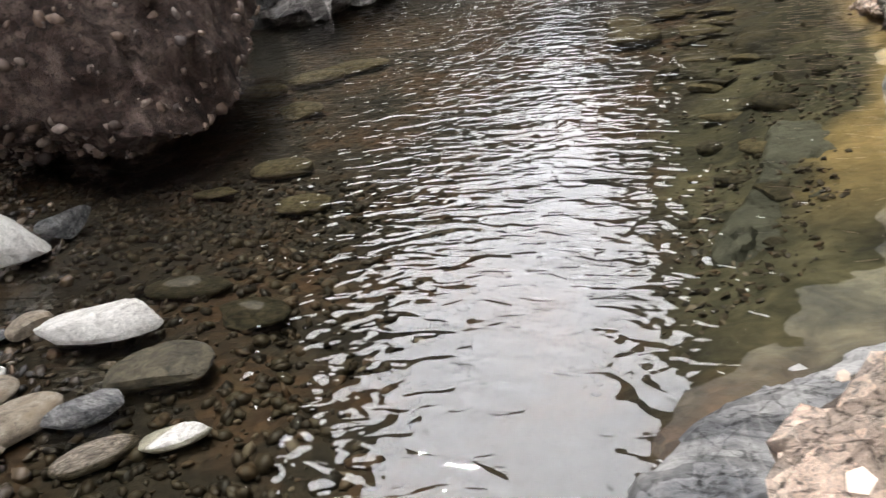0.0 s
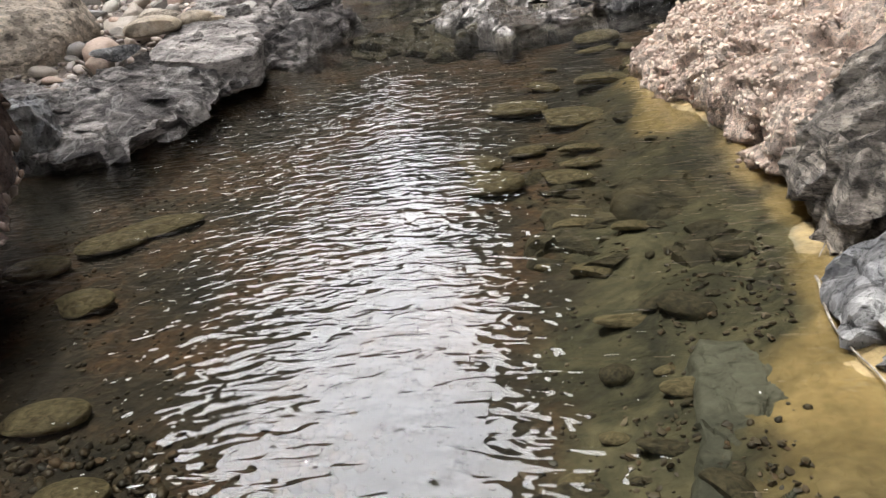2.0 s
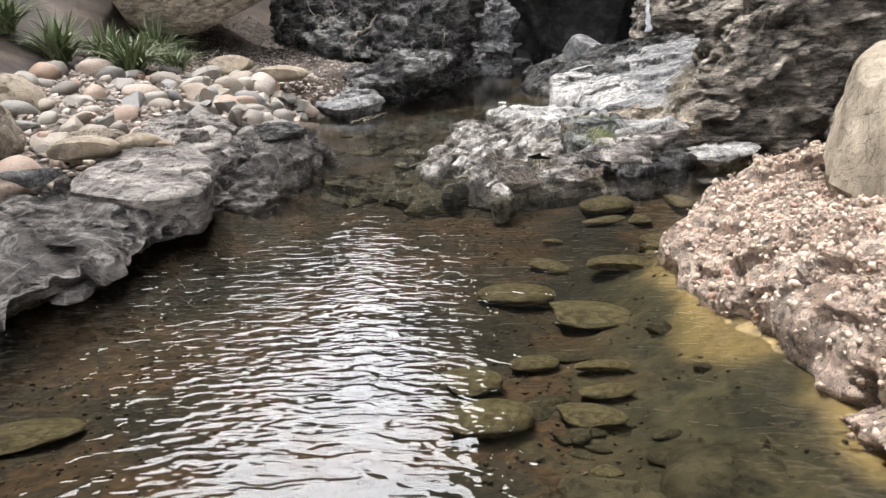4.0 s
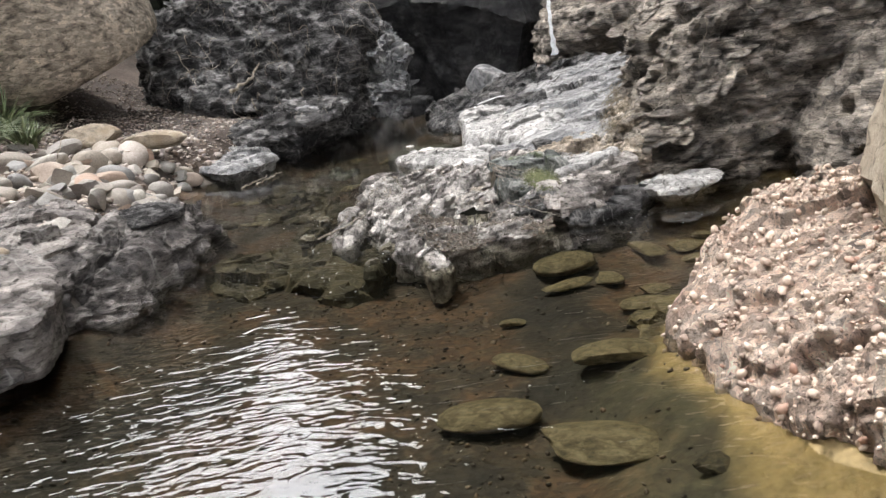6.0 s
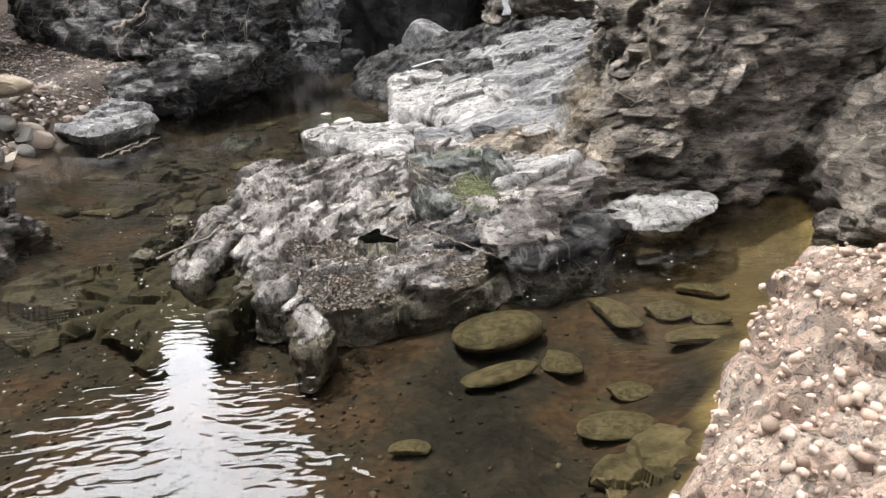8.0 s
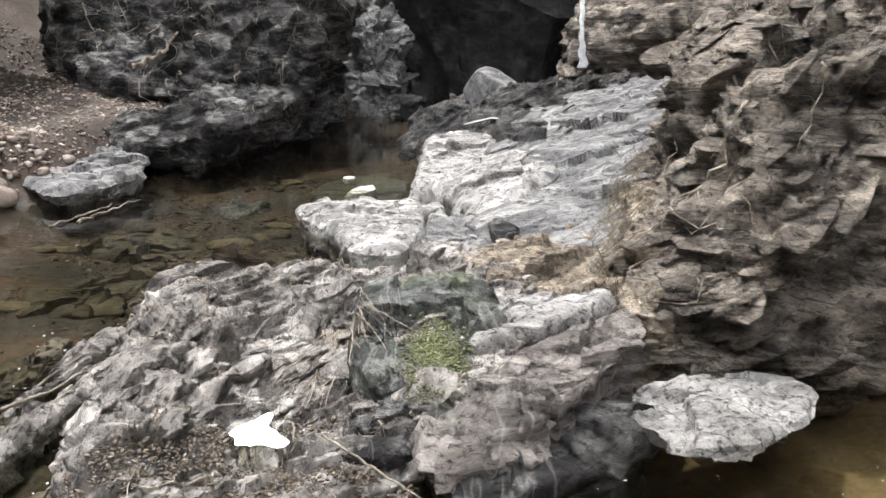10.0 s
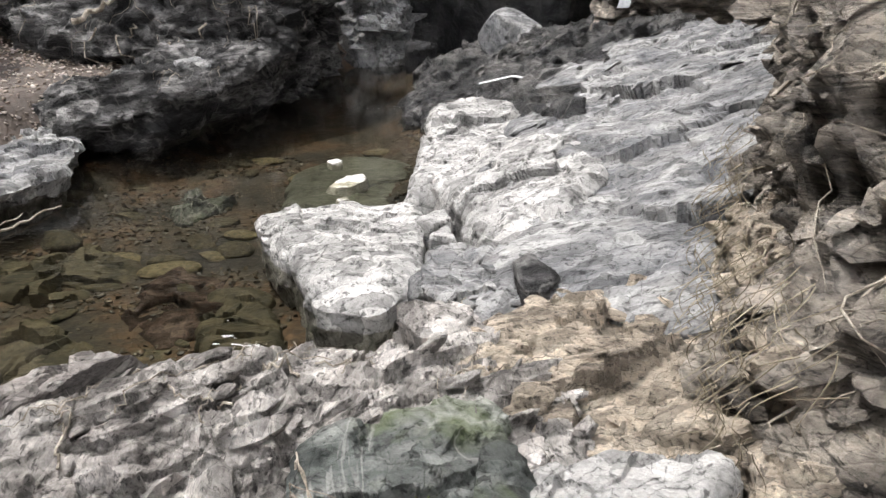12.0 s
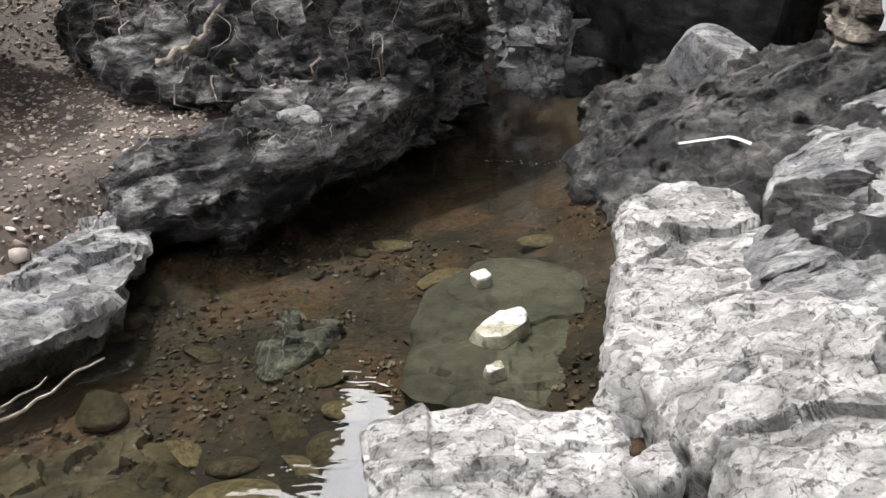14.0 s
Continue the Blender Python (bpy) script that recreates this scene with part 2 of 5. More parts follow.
def water_material(name="stream_water", waves=True):
    """Clear, faintly green water: what lies below shows through, and the surface mirrors by its angle."""
    mat = bpy.data.materials.new(name)
    mat.use_nodes = True
    n, l = mat.node_tree.nodes, mat.node_tree.links
    n.remove(n["Principled BSDF"])
    co = n.new("ShaderNodeTexCoord").outputs["Object"]

    def wave(scale, rot, detail, warp):
        m = n.new("ShaderNodeMapping")
        m.inputs["Scale"].default_value, m.inputs["Rotation"].default_value = scale, (0, 0, radians(rot))
        l.new(co, m.inputs[0])
        t = n.new("ShaderNodeTexNoise")
        t.inputs["Scale"].default_value, t.inputs["Detail"].default_value, t.inputs["Distortion"].default_value = 1.0, detail, warp
        t.inputs["Roughness"].default_value = 0.45
        l.new(m.outputs[0], t.inputs["Vector"])
        return t.outputs["Fac"]

    sep = n.new("ShaderNodeSeparateXYZ")
    l.new(co, sep.inputs[0])
    calm = n.new("ShaderNodeMapRange")
    calm.inputs["From Min"].default_value, calm.inputs["From Max"].default_value = 7.2, 8.9
    calm.inputs["To Min"].default_value, calm.inputs["To Max"].default_value = 1.0, 0.12
    l.new(sep.outputs["Y"], calm.inputs[0])
    prev = None
    for scale, rot, detail, warp, dist in (((5.8, 12.4, 1), -20, 1, 0.9, WAVE[0]), ((13.0, 24.0, 1), 16, 0, 0.7, WAVE[1])) if waves else ():
        b = n.new("ShaderNodeBump")
        l.new(calm.outputs[0], b.inputs["Strength"])
        b.inputs["Distance"].default_value = dist
        l.new(wave(scale, rot, detail, warp), b.inputs["Height"])
        if prev:
            l.new(prev, b.inputs["Normal"])
        prev = b.outputs[0]
    gloss = n.new("ShaderNodeBsdfGlossy")
    gloss.inputs["Roughness"].default_value = 0.02
    clear = n.new("ShaderNodeBsdfTransparent")
    clear.inputs[0].default_value = (0.82, 0.815, 0.735, 1)
    fres = n.new("ShaderNodeFresnel")
    fres.inputs["IOR"].default_value = 1.72
    if prev:
        l.new(prev, fres.inputs["Normal"])
        l.new(prev, gloss.inputs["Normal"])
    mix = n.new("ShaderNodeMixShader")
    l.new(fres.outputs[0], mix.inputs[0])
    l.new(clear.outputs[0], mix.inputs[1])
    l.new(gloss.outputs[0], mix.inputs[2])
    l.new(mix.outputs[0], n["Material Output"].inputs["Surface"])
    return mat


WAVE = (0.0108, 0.0032)
M["water"] = water_material()
M["still"] = water_material("still_water", False)

# ---- shapes ----
rng = np.random.default_rng(7)


def hash3(i, j, k, seed):
    h = (i * 374761393 + j * 668265263 + k * 2147483647 + seed * 144269504) & 0xFFFFFFFF
    h = ((h ^ (h >> 13)) * 1274126177) & 0xFFFFFFFF
    return ((h ^ (h >> 16)) & 0xFFFF) / 32767.5 - 1.0


def value_noise(p, seed=0):
    """Smooth noise in -1..1 at the points p, an array of rows x, y, z."""
    f = np.floor(p).astype(np.int64)
    u = p - f
    u = u * u * (3 - 2 * u)
    out = 0.0
    for dx in (0, 1):
        for dy in (0, 1):
            for dz in (0, 1):
                w = (u[:, 0] if dx else 1 - u[:, 0]) * (u[:, 1] if dy else 1 - u[:, 1]) * (u[:, 2] if dz else 1 - u[:, 2])
                out = out + w * hash3(f[:, 0] + dx, f[:, 1] + dy, f[:, 2] + dz, seed)
    return out


def fbm(p, octaves=5, seed=0, ridged=False):
    total, amp, norm = 0.0, 1.0, 0.0
    for o in range(octaves):
        v = value_noise(p * 2.03**o + 17.3 * o, seed + o)
        if ridged:
            v = 1 - 2 * np.abs(v)
        total, norm, amp = total + amp * v, norm + amp, amp * 0.52
    return total / norm


def facets(p, seed=0):
    """Broken faces: for each point the step and the slant of the cell that it lies in."""
    base = np.floor(p).astype(np.int64)
    best = np.full(len(p), 9.0)
    step, slant = np.zeros(len(p)), np.zeros(len(p))
    for dx in (-1, 0, 1):
        for dy in (-1, 0, 1):
            for dz in (-1, 0, 1):
                c = base + np.array([dx, dy, dz])
                i, j, k = c.T
                q = c + 0.5 + 0.45 * np.c_[hash3(i, j, k, seed), hash3(i, j, k, seed + 1), hash3(i, j, k, seed + 2)]
                d = p - q
                far = (d * d).sum(1)
                near = far < best
                tilt = np.c_[hash3(i, j, k, seed + 3), hash3(i, j, k, seed + 4), hash3(i, j, k, seed + 5)]
                best = np.where(near, far, best)
                step = np.where(near, hash3(i, j, k, seed + 6), step)
                slant = np.where(near, (d * tilt).sum(1), slant)
    return 0.5 * step + 1.1 * slant


def normals(v, f):
    """Vertex normals of vertices v and quads or triangles f."""
    f = np.asarray(f)
    n = np.cross(v[f[:, 1]] - v[f[:, 0]], v[f[:, 2]] - v[f[:, 0]])
    if f.shape[1] == 4:
        n = n + np.cross(v[f[:, 2]] - v[f[:, 0]], v[f[:, 3]] - v[f[:, 0]])
    out = np.zeros_like(v)
    for c in range(f.shape[1]):
        np.add.at(out, f[:, c], n)
    return out / np.maximum(np.linalg.norm(out, axis=1, keepdims=True), 1e-9)


def mesh_of(name, v, f, material, smooth=True):
    me = bpy.data.meshes.new(name)
    me.from_pydata(np.asarray(v).tolist(), [], np.asarray(f).tolist() if not isinstance(f, list) else f)
    me.polygons.foreach_set("use_smooth", [smooth] * len(me.polygons))
    me.materials.append(material)
    me.update()
    if smooth and len(v) < 60000:
        me.set_sharp_from_angle(angle=radians(32))
    return me


def thing(name, v, f, material, label, category, group="", kind="", smooth=True):
    """A thing of one mesh, its origin at its base."""
    v = np.asarray(v, float)
    base = np.array([*v[:, :2].mean(0), v[:, 2].min()])
    ob = new(name, mesh_of(name, v - base, f, material, smooth))
    ob.location = base
    return tagged(ob, label, category, group, kind)


def part(name, v, f, material, parent, label="", kind=""):
    ob = new(name, mesh_of(name, np.asarray(v, float) - np.array(parent.location), f, material))
    ob.parent = parent
    return tagged(ob, label, kind=kind)


def resampled(points, n):
    """n points evenly round a closed outline, with its corners a little rounded."""
    p = np.array(points, float)
    for _ in range(1):
        q = np.empty((2 * len(p), 2))
        q[0::2], q[1::2] = 0.88 * p + 0.12 * np.roll(p, -1, 0), 0.12 * p + 0.88 * np.roll(p, -1, 0)
        p = q
    ring = np.vstack([p, p[:1]])
    s = np.r_[0, np.cumsum(np.linalg.norm(np.diff(ring, axis=0), axis=1))]
    at = np.linspace(0, s[-1], n, endpoint=False)
    return np.c_[np.interp(at, s, ring[:, 0]), np.interp(at, s, ring[:, 1])]


def outcrop(outline, top, bottom=-0.35, n=150, rings=26, side=12, under=0.0, lip=0.05, rough=0.04, size=1.6, strata=0.0, bed=0.12, dip=(0.15, 0.1, 1.0), jag=0.05, seed=0, fine=0.012, facet=0.05, fsize=2.6, thin=1.5, dense=1.5):
    """A body of rock over an outline in plan: a top surface, a worn lip, sides that may be undercut, layers that stand proud."""
    n, rings, side = int(n * dense), int(rings * dense), int(side * dense)
    o = resampled(outline, n)
    if (o[:, 0] * np.roll(o[:, 1], -1) - o[:, 1] * np.roll(o[:, 0], -1)).sum() < 0:
        o = o[::-1]
    c = o.mean(0)
    w = o - c
    ang = np.c_[o * 2.2, np.zeros(n)]
    o = c + w * (1 + jag * fbm(ang, 4, seed + 3)[:, None])
    v = []
    for k in range(1, rings + 1):
        r = (k / rings) ** 0.85
        q = c + (o - c) * r
        drop = lip * np.clip((r - 0.8) / 0.2, 0, 1) ** 2.2
        v.append(np.c_[q, top(q[:, 0], q[:, 1]) - drop])
    edge = v[-1]
    for k in range(1, side + 1):
        s = k / side
        q = c + (o - c) * (1 - under * s**0.7 / np.maximum(np.linalg.norm(o - c, axis=1, keepdims=True), 0.3))
        v.append(np.c_[q, edge[:, 2] * (1 - s) + bottom * s])
    v = np.vstack([np.array([[*c, float(top(c[0:1], c[1:2])[0])]]), *v])
    rows, f = rings + side, []
    a = np.arange(n)
    b = (a + 1) % n
    tri = np.c_[np.zeros(n, int), 1 + a, 1 + b]
    quads = [np.c_[1 + k * n + a, 1 + (k + 1) * n + a, 1 + (k + 1) * n + b, 1 + k * n + b] for k in range(rows - 1)]
    quads = np.vstack(quads)
    nn = normals(v, np.vstack([quads, np.c_[tri, tri[:, 2]]]))
    d = rough * fbm(v * size, 4, seed) + 0.35 * rough * fbm(v * size * 3.1, 4, seed + 9, True)
    if facet:
        w3 = v + 0.12 * np.c_[fbm(v * 2, 2, seed + 11), fbm(v * 2, 2, seed + 12), fbm(v * 2, 2, seed + 13)]
        q = turned(w3, 18, 14, 25) * np.array([1, 1, thin])
        d = d + 1.5 * facet * facets(q * fsize * 0.8, seed) + 0.6 * facet * facets(q * fsize * 2.4, seed + 20)
    if strata:
        h = v @ np.array(dip) / np.linalg.norm(dip) + 0.09 * fbm(v * 1.3, 4, seed + 5)
        ph = h / bed
        fr = ph - np.floor(ph)
        lay = hash3(np.floor(ph).astype(np.int64), 0, 0, seed) * 0.6 + (1 - fr) ** 0.6 - 0.6
        brk = 0.6 + 0.6 * value_noise(v * 4.0, seed + 8)
        d = d + strata * lay * brk
    d = d + fine * fbm(v * 14, 3, seed + 2)
    v = v + nn * d[:, None]
    return v, tri.tolist() + quads.tolist(), nn


def round_stone(subdiv, seed, size=(1, 1, 1), cuts=0, rough=0.12, fine=0.03, scale=1.3):
    """A stone about one unit in radius: worn round, or with flat broken faces."""
    bm = bmesh.new()
    bmesh.ops.create_icosphere(bm, subdivisions=subdiv, radius=1.0)
    v = np.array([p.co[:] for p in bm.verts])
    f = [[p.index for p in q.verts] for q in bm.faces]
    bm.free()
    r = np.random.default_rng(seed)
    base = v.copy()
    for _ in range(cuts):
        nrm = r.normal(size=3)
        nrm /= np.linalg.norm(nrm)
        over = v @ nrm - (r.uniform(0.42, 0.78) if cuts < 5 else r.uniform(0.3, 0.62))
        v = v - np.clip(over, 0, None)[:, None] * nrm * 0.92
    v = v * (1 + rough * fbm(base * scale + seed, 3, seed)[:, None]) + base * (fine * fbm(base * 5 + seed, 3, seed + 4)[:, None])
    return v * np.array(size), f


def turned(v, rx=0, ry=0, rz=0):
    return v @ np.array(Euler([radians(a) for a in (rx, ry, rz)]).to_matrix()).T


def tube(points, radii, sides=6):
    """A bent tapering stick."""
    p = np.array(points, float)
    v, f = [], []
    for i, (q, r) in enumerate(zip(p, radii)):
        d = p[min(i + 1, len(p) - 1)] - p[max(i - 1, 0)]
        d = d / np.linalg.norm(d)
        a = np.cross(d, [0.3, 0.2, 1.0])
        a /= np.linalg.norm(a)
        b = np.cross(d, a)
        for s in range(sides):
            t = 2 * math.pi * s / sides
            v.append(q + r * (math.cos(t) * a + math.sin(t) * b))
    for i in range(len(p) - 1):
        for s in range(sides):
            f.append([i * sides + s, i * sides + (s + 1) % sides, (i + 1) * sides + (s + 1) % sides, (i + 1) * sides + s])
    f += [list(range(sides))[::-1], [(len(p) - 1) * sides + s for s in range(sides)]]
    return np.array(v), f


def joined(pieces):
    v, f, n = [], [], 0
    for a, b in pieces:
        v.append(a)
        f += [[i + n for i in q] for q in b]
        n += len(a)
    return np.vstack(v), f


PEBBLES = [round_stone(1, 100 + i, (1, rng.uniform(0.7, 0.95), rng.uniform(0.45, 0.7)), i % 3 * 2, 0.3) for i in range(6)]
GRAINS = [round_stone(1, 200 + i, (1, rng.uniform(0.55, 0.9), rng.uniform(0.3, 0.55)), 3, 0.3) for i in range(6)]


def strewn(places, sizes, library=GRAINS, lean=20):
    """Pebbles of given sizes at given places, joined."""
    out = []
    for p, s in zip(places, sizes):
        v, f = library[rng.integers(len(library))]
        out.append((turned(v * s, rng.normal() * lean, rng.normal() * lean, rng.uniform(0, 360)) + p, f))
    return joined(out)


# ---- the plan: banks of the stream, bed and gorge ----
LEFT = np.array([(-6, -0.6), (-1, -1.2), (1, -1.55), (2, -1.85), (3, -2.9), (4, -3.3), (5.5, -3.3), (6.2, -2.7), (7, -2.25), (8, -2.1), (10, -2.0), (11.2, -1.95), (12.2, -2.25), (14, -2.35), (15, -1.85), (16, -1.7), (17.2, -1.4), (18, -0.9), (19, -0.6), (20, -0.2), (21.5, 0.0), (30, 0.0)])
RIGHT = np.array([(-6, 0.3), (0.5, 0.35), (1.3, 0.55), (1.7, 0.95), (2.2, 1.2), (3.5, 1.35), (4.5, 1.6), (5.4, 1.6), (6.3, 1.35), (7.2, 1.35), (8, 1.75), (8.9, 2.3), (9.4, 3.1), (10.6, 3.3), (11.2, 2.2), (12.2, 1.5), (13.6, 1.1), (14.2, 1.0), (15.8, 1.05), (17, 0.9), (19.2, 0.85), (20.4, 0.6), (21.5, 0.5), (30, 0.5)])


def left_x(y):
    return np.interp(y, LEFT[:, 0], LEFT[:, 1])


def right_x(y):
    return np.interp(y, RIGHT[:, 0], RIGHT[:, 1])


def ease(a, b, x):
    t = np.clip((x - a) / (b - a), 0, 1)
    return t * t * (3 - 2 * t)


def ground_z(x, y):
    """Height of the ground: bed under the water, banks beside it."""
    x, y = np.asarray(x, float), np.asarray(y, float)
    p = np.c_[x.ravel(), y.ravel(), np.zeros(x.size)]
    wob = (0.12 * fbm(p * 1.1, 4, 31)).reshape(x.shape)
    dl, dr = x - left_x(y) + wob, right_x(y) - x + wob
    ramp = np.interp(y, [-2, 2.2, 3.2, 22], [2.6, 2.2, 0.7, 0.6])
    deep = np.interp(y, [-2, 2, 5, 9, 13, 22], [0.1, 0.16, 0.26, 0.22, 0.2, 0.3])
    z = -0.005 - deep * ease(0, 1, dl / ramp) * ease(-0.05, 0.8, dr)
    shelf = ease(-0.2, 0.5, x - 0.5) * (1 - ease(5.0, 6.0, y))
    z = z * (1 - 0.35 * shelf)
    up_l = np.interp(y, [-2, 2, 4, 6.5, 8, 9, 14, 22], [0.1, 0.12, 0.15, 0.02, 0.1, 0.3, 0.42, 0.5])
    z = z + up_l * ease(0, 0.7, -dl) + 0.13 * np.clip(-dl - 0.3, 0, 6) + 0.5 * np.clip(-dl - 3.2, 0, 9)
    up = ease(10.0, 11.0, y)
    z = z + (0.3 - 0.35 * up) * ease(0, 0.6, -dr) + 0.35 * np.clip(-dr - 0.2 - 2.4 * up, 0, 9)
    z = z + ((0.035 + 0.03 * ease(0.2, 0.6, x.ravel()) * ease(11, 9, y.ravel())) * fbm(p * 2.1, 5, 32) + 0.018 * fbm(p * 7.0, 4, 33)).reshape(x.shape)
    far = np.maximum(np.abs(x) - 11, 0) * 0.6 + np.maximum(y - 24, 0) * 0.3
    return z + far


def ground_at(x, y):
    return float(ground_z(np.array([x]), np.array([y]))[0])


def make_ground():
    xs = np.r_[np.linspace(-16, -5.2, 30, endpoint=False), np.arange(-5.2, 4.6, 0.035), np.linspace(4.6, 14, 26)]
    ys = np.r_[np.linspace(-14, -1.2, 30, endpoint=False), np.arange(-1.2, 18, 0.035), np.linspace(18, 34, 90)]
    gx, gy = np.meshgrid(xs, ys)
    z = ground_z(gx, gy)
    v = np.c_[gx.ravel(), gy.ravel(), z.ravel()]
    nx, ny = len(xs), len(ys)
    i = (np.arange(ny - 1)[:, None] * nx + np.arange(nx - 1)[None]).ravel()
    f = np.c_[i, i + 1, i + nx + 1, i + nx]
    ob = new("ground", mesh_of("ground", v, f, M["bed"]))
    x, y = v[:, 0], v[:, 1]
    p = np.c_[x, y, 0 * x]
    wob = 0.35 * fbm(p * 1.6, 5, 41)
    dr = right_x(y) - x
    silt = ease(0.38, 0.16, dr + 1.4 * wob) * ease(2.2, 3.2, y) * (1 - ease(8.3, 8.8, y) * (1 - ease(1.6, 2.0, x))) * ease(11, 10.4, y)
    silt = np.maximum(silt, 0.4 * ease(1.6, 2.2, x + wob) * ease(8.7, 9.1, y) * ease(10.9, 10.3, y))
    green = ease(0.35, 0.6, x + wob) * ease(6.2, 4.6, y + wob) * ease(1.0, 2.0, y) + 0.7 * ease(0.4, 1.1, x + wob) * ease(5, 6, y) * ease(8.2, 7.4, y)
    dry = ease(0.02, 0.1, v[:, 2])
    for key, val in (("silt", silt), ("green", np.clip(green, 0, 1)), ("dry", dry)):
        a = ob.data.attributes.new(key, "FLOAT", "POINT")
        a.data.foreach_set("value", val.astype(np.float32))
    return tagged(ob, "stream bed of brown gravel with green rock shelf and ochre silt", "ground", kind="structure")


make_ground()

# water: one level sheet
def make_water():
    xs, ys = np.linspace(-7, 5.5, 26), np.linspace(-8, 24, 64)
    gx, gy = np.meshgrid(xs, ys)
    v = np.c_[gx.ravel(), gy.ravel(), 0 * gx.ravel()]
    i = (np.arange(63)[:, None] * 26 + np.arange(25)[None]).ravel()
    ob = new("water", mesh_of("water", v, np.c_[i, i + 1, i + 27, i + 26], M["water"]))
    return tagged(ob, "clear rippling stream water mirroring the bright sky", "water", kind="structure")


make_water()

AXIS = (math.sin(radians(-12)), math.cos(radians(-12)))


def gorge_wall(name, side, heights, gap):
    """A steep dark wall along the gorge, its foot gap(s) metres from the axis at s metres up the gorge."""
    ss, ts = np.r_[np.linspace(-60, 0, 20, endpoint=False), np.linspace(0, 110, 70)], np.linspace(0, 1, 26)
    gs, gt = np.meshgrid(ss, ts)
    d = np.interp(gs, *gap)
    h = np.interp(gs, *heights)
    p = np.c_[gs.ravel() * 0.12, gt.ravel() * 3, np.full(gs.size, side * 5.0)]
    lump = fbm(p, 5, 61).reshape(gs.shape)
    h = h * (1 + 0.06 * fbm(np.c_[gs.ravel() * 0.25, np.zeros(gs.size), np.full(gs.size, side)], 4, 62).reshape(gs.shape))
    d = side * (d + 1.6 * (1 - gt) ** 2 * -1 + lump * 1.2)
    x = 0.3 + gs * AXIS[0] + d * AXIS[1]
    y = 3.0 + gs * AXIS[1] - d * AXIS[0]
    v = np.c_[x.ravel(), y.ravel(), (gt * h - 0.5).ravel()]
    m = len(ss)
    i = (np.arange(len(ts) - 1)[:, None] * m + np.arange(m - 1)[None]).ravel()
    back = v + np.array([AXIS[1] * side * 2.0, -AXIS[0] * side * 2.0, 0.0])
    k = len(v)
    f = np.vstack([np.c_[i, i + 1, i + m + 1, i + m], np.c_[i + m, i + m + 1, i + 1, i] + k])
    last = (len(ts) - 1) * m + np.arange(m - 1)
    f = np.vstack([f, np.c_[last, last + 1, last + 1 + k, last + k]])
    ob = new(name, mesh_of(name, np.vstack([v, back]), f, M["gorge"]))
    return tagged(ob, "tall dark wooded gorge wall, unseen but for reflections", "gorge wall", kind="structure")


# out of view: raised beside the walk to cut sky light, upstream fitted to reflections
gorge_wall("wall_west", -1, ([-60, 10, 18, 24, 40, 55, 68, 86, 110], [40, 38, 26, 20, 20, 21, 25, 28, 30]), ([-60, 0, 95, 110], [11, 11, 3.0, 2.6]))
gorge_wall("wall_east", 1, ([-60, 0, 43, 47, 77, 110], [62, 60, 46, 25, 24, 26]), ([-60, 0, 95, 110], [11, 11, 3.0, 2.6]))


def gorge_end(name, s, height):
    xs, zs = np.linspace(-22, 22, 30), np.linspace(-0.5, height, 14)
    gx, gz = np.meshgrid(xs, zs)
    p = np.c_[gx.ravel() * 0.2, gz.ravel() * 0.2, np.full(gx.size, s)]
    dep = fbm(p, 4, 71) * 1.5 + (gz.ravel() / height) * 4 * np.sign(s)
    x, y = 0.3 + (s + dep) * AXIS[0] + gx.ravel() * AXIS[1], 3 + (s + dep) * AXIS[1] - gx.ravel() * AXIS[0]
    i = (np.arange(13)[:, None] * 30 + np.arange(29)[None]).ravel()
    front = np.c_[x, y, gz.ravel()]
    back = front + np.array([AXIS[0], AXIS[1], 0]) * np.sign(s) * 2
    f = np.vstack([np.c_[i, i + 1, i + 31, i + 30], np.c_[i + 30, i + 31, i + 1, i] + len(front)])
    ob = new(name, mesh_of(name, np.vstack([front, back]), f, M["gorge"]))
    return tagged(ob, "unseen dark wooded slope closing the gorge", "gorge wall", kind="structure")




def head_wall():
    """The dark shoulder that closes the pool's head, with one narrow gap in its skyline."""
    xs = np.unique(np.r_[np.linspace(-16, 16, 70), -4.3, -4.15, -3.9, -3.5, -3.1, -2.9, -2.75])
    zs = np.linspace(-0.5, 1.0, 22)
    gx, gt = np.meshgrid(xs, zs)
    top = np.interp(gx, [-16, -8, -6.4, -4.35, -4.1, -3.5, -2.95, -2.7, -1.6, 1, 4, 16], [13, 11, 8.6, 8.0, 6.3, 5.8, 6.2, 8.0, 8.3, 9.6, 9.8, 13])
    z = np.where(gt < 0, gt, gt * top)
    p = np.c_[gx.ravel() * 0.6, z.ravel() * 0.6, 0 * z.ravel()]
    dep = (fbm(p, 5, 91) * 0.7).reshape(gx.shape) + 0.08 * z
    front = np.c_[gx.ravel(), (23.2 + dep - 0.03 * gx**2 * 0.5).ravel(), z.ravel()]
    m = len(xs)
    i = (np.arange(21)[:, None] * m + np.arange(m - 1)[None]).ravel()
    back = front + np.array([0, 1.5, 0])
    k = len(front)
    last = 21 * m + np.arange(m - 1)
    f = np.vstack([np.c_[i, i + 1, i + m + 1, i + m], np.c_[i + m, i + m + 1, i + 1, i] + k, np.c_[last, last + 1, last + 1 + k, last + k]])
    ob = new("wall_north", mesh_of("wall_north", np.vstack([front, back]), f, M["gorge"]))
    return tagged(ob, "dark wooded shoulder of rock closing the pool", "gorge wall", kind="structure")


head_wall()
gorge_end("wall_far", 104, 24)
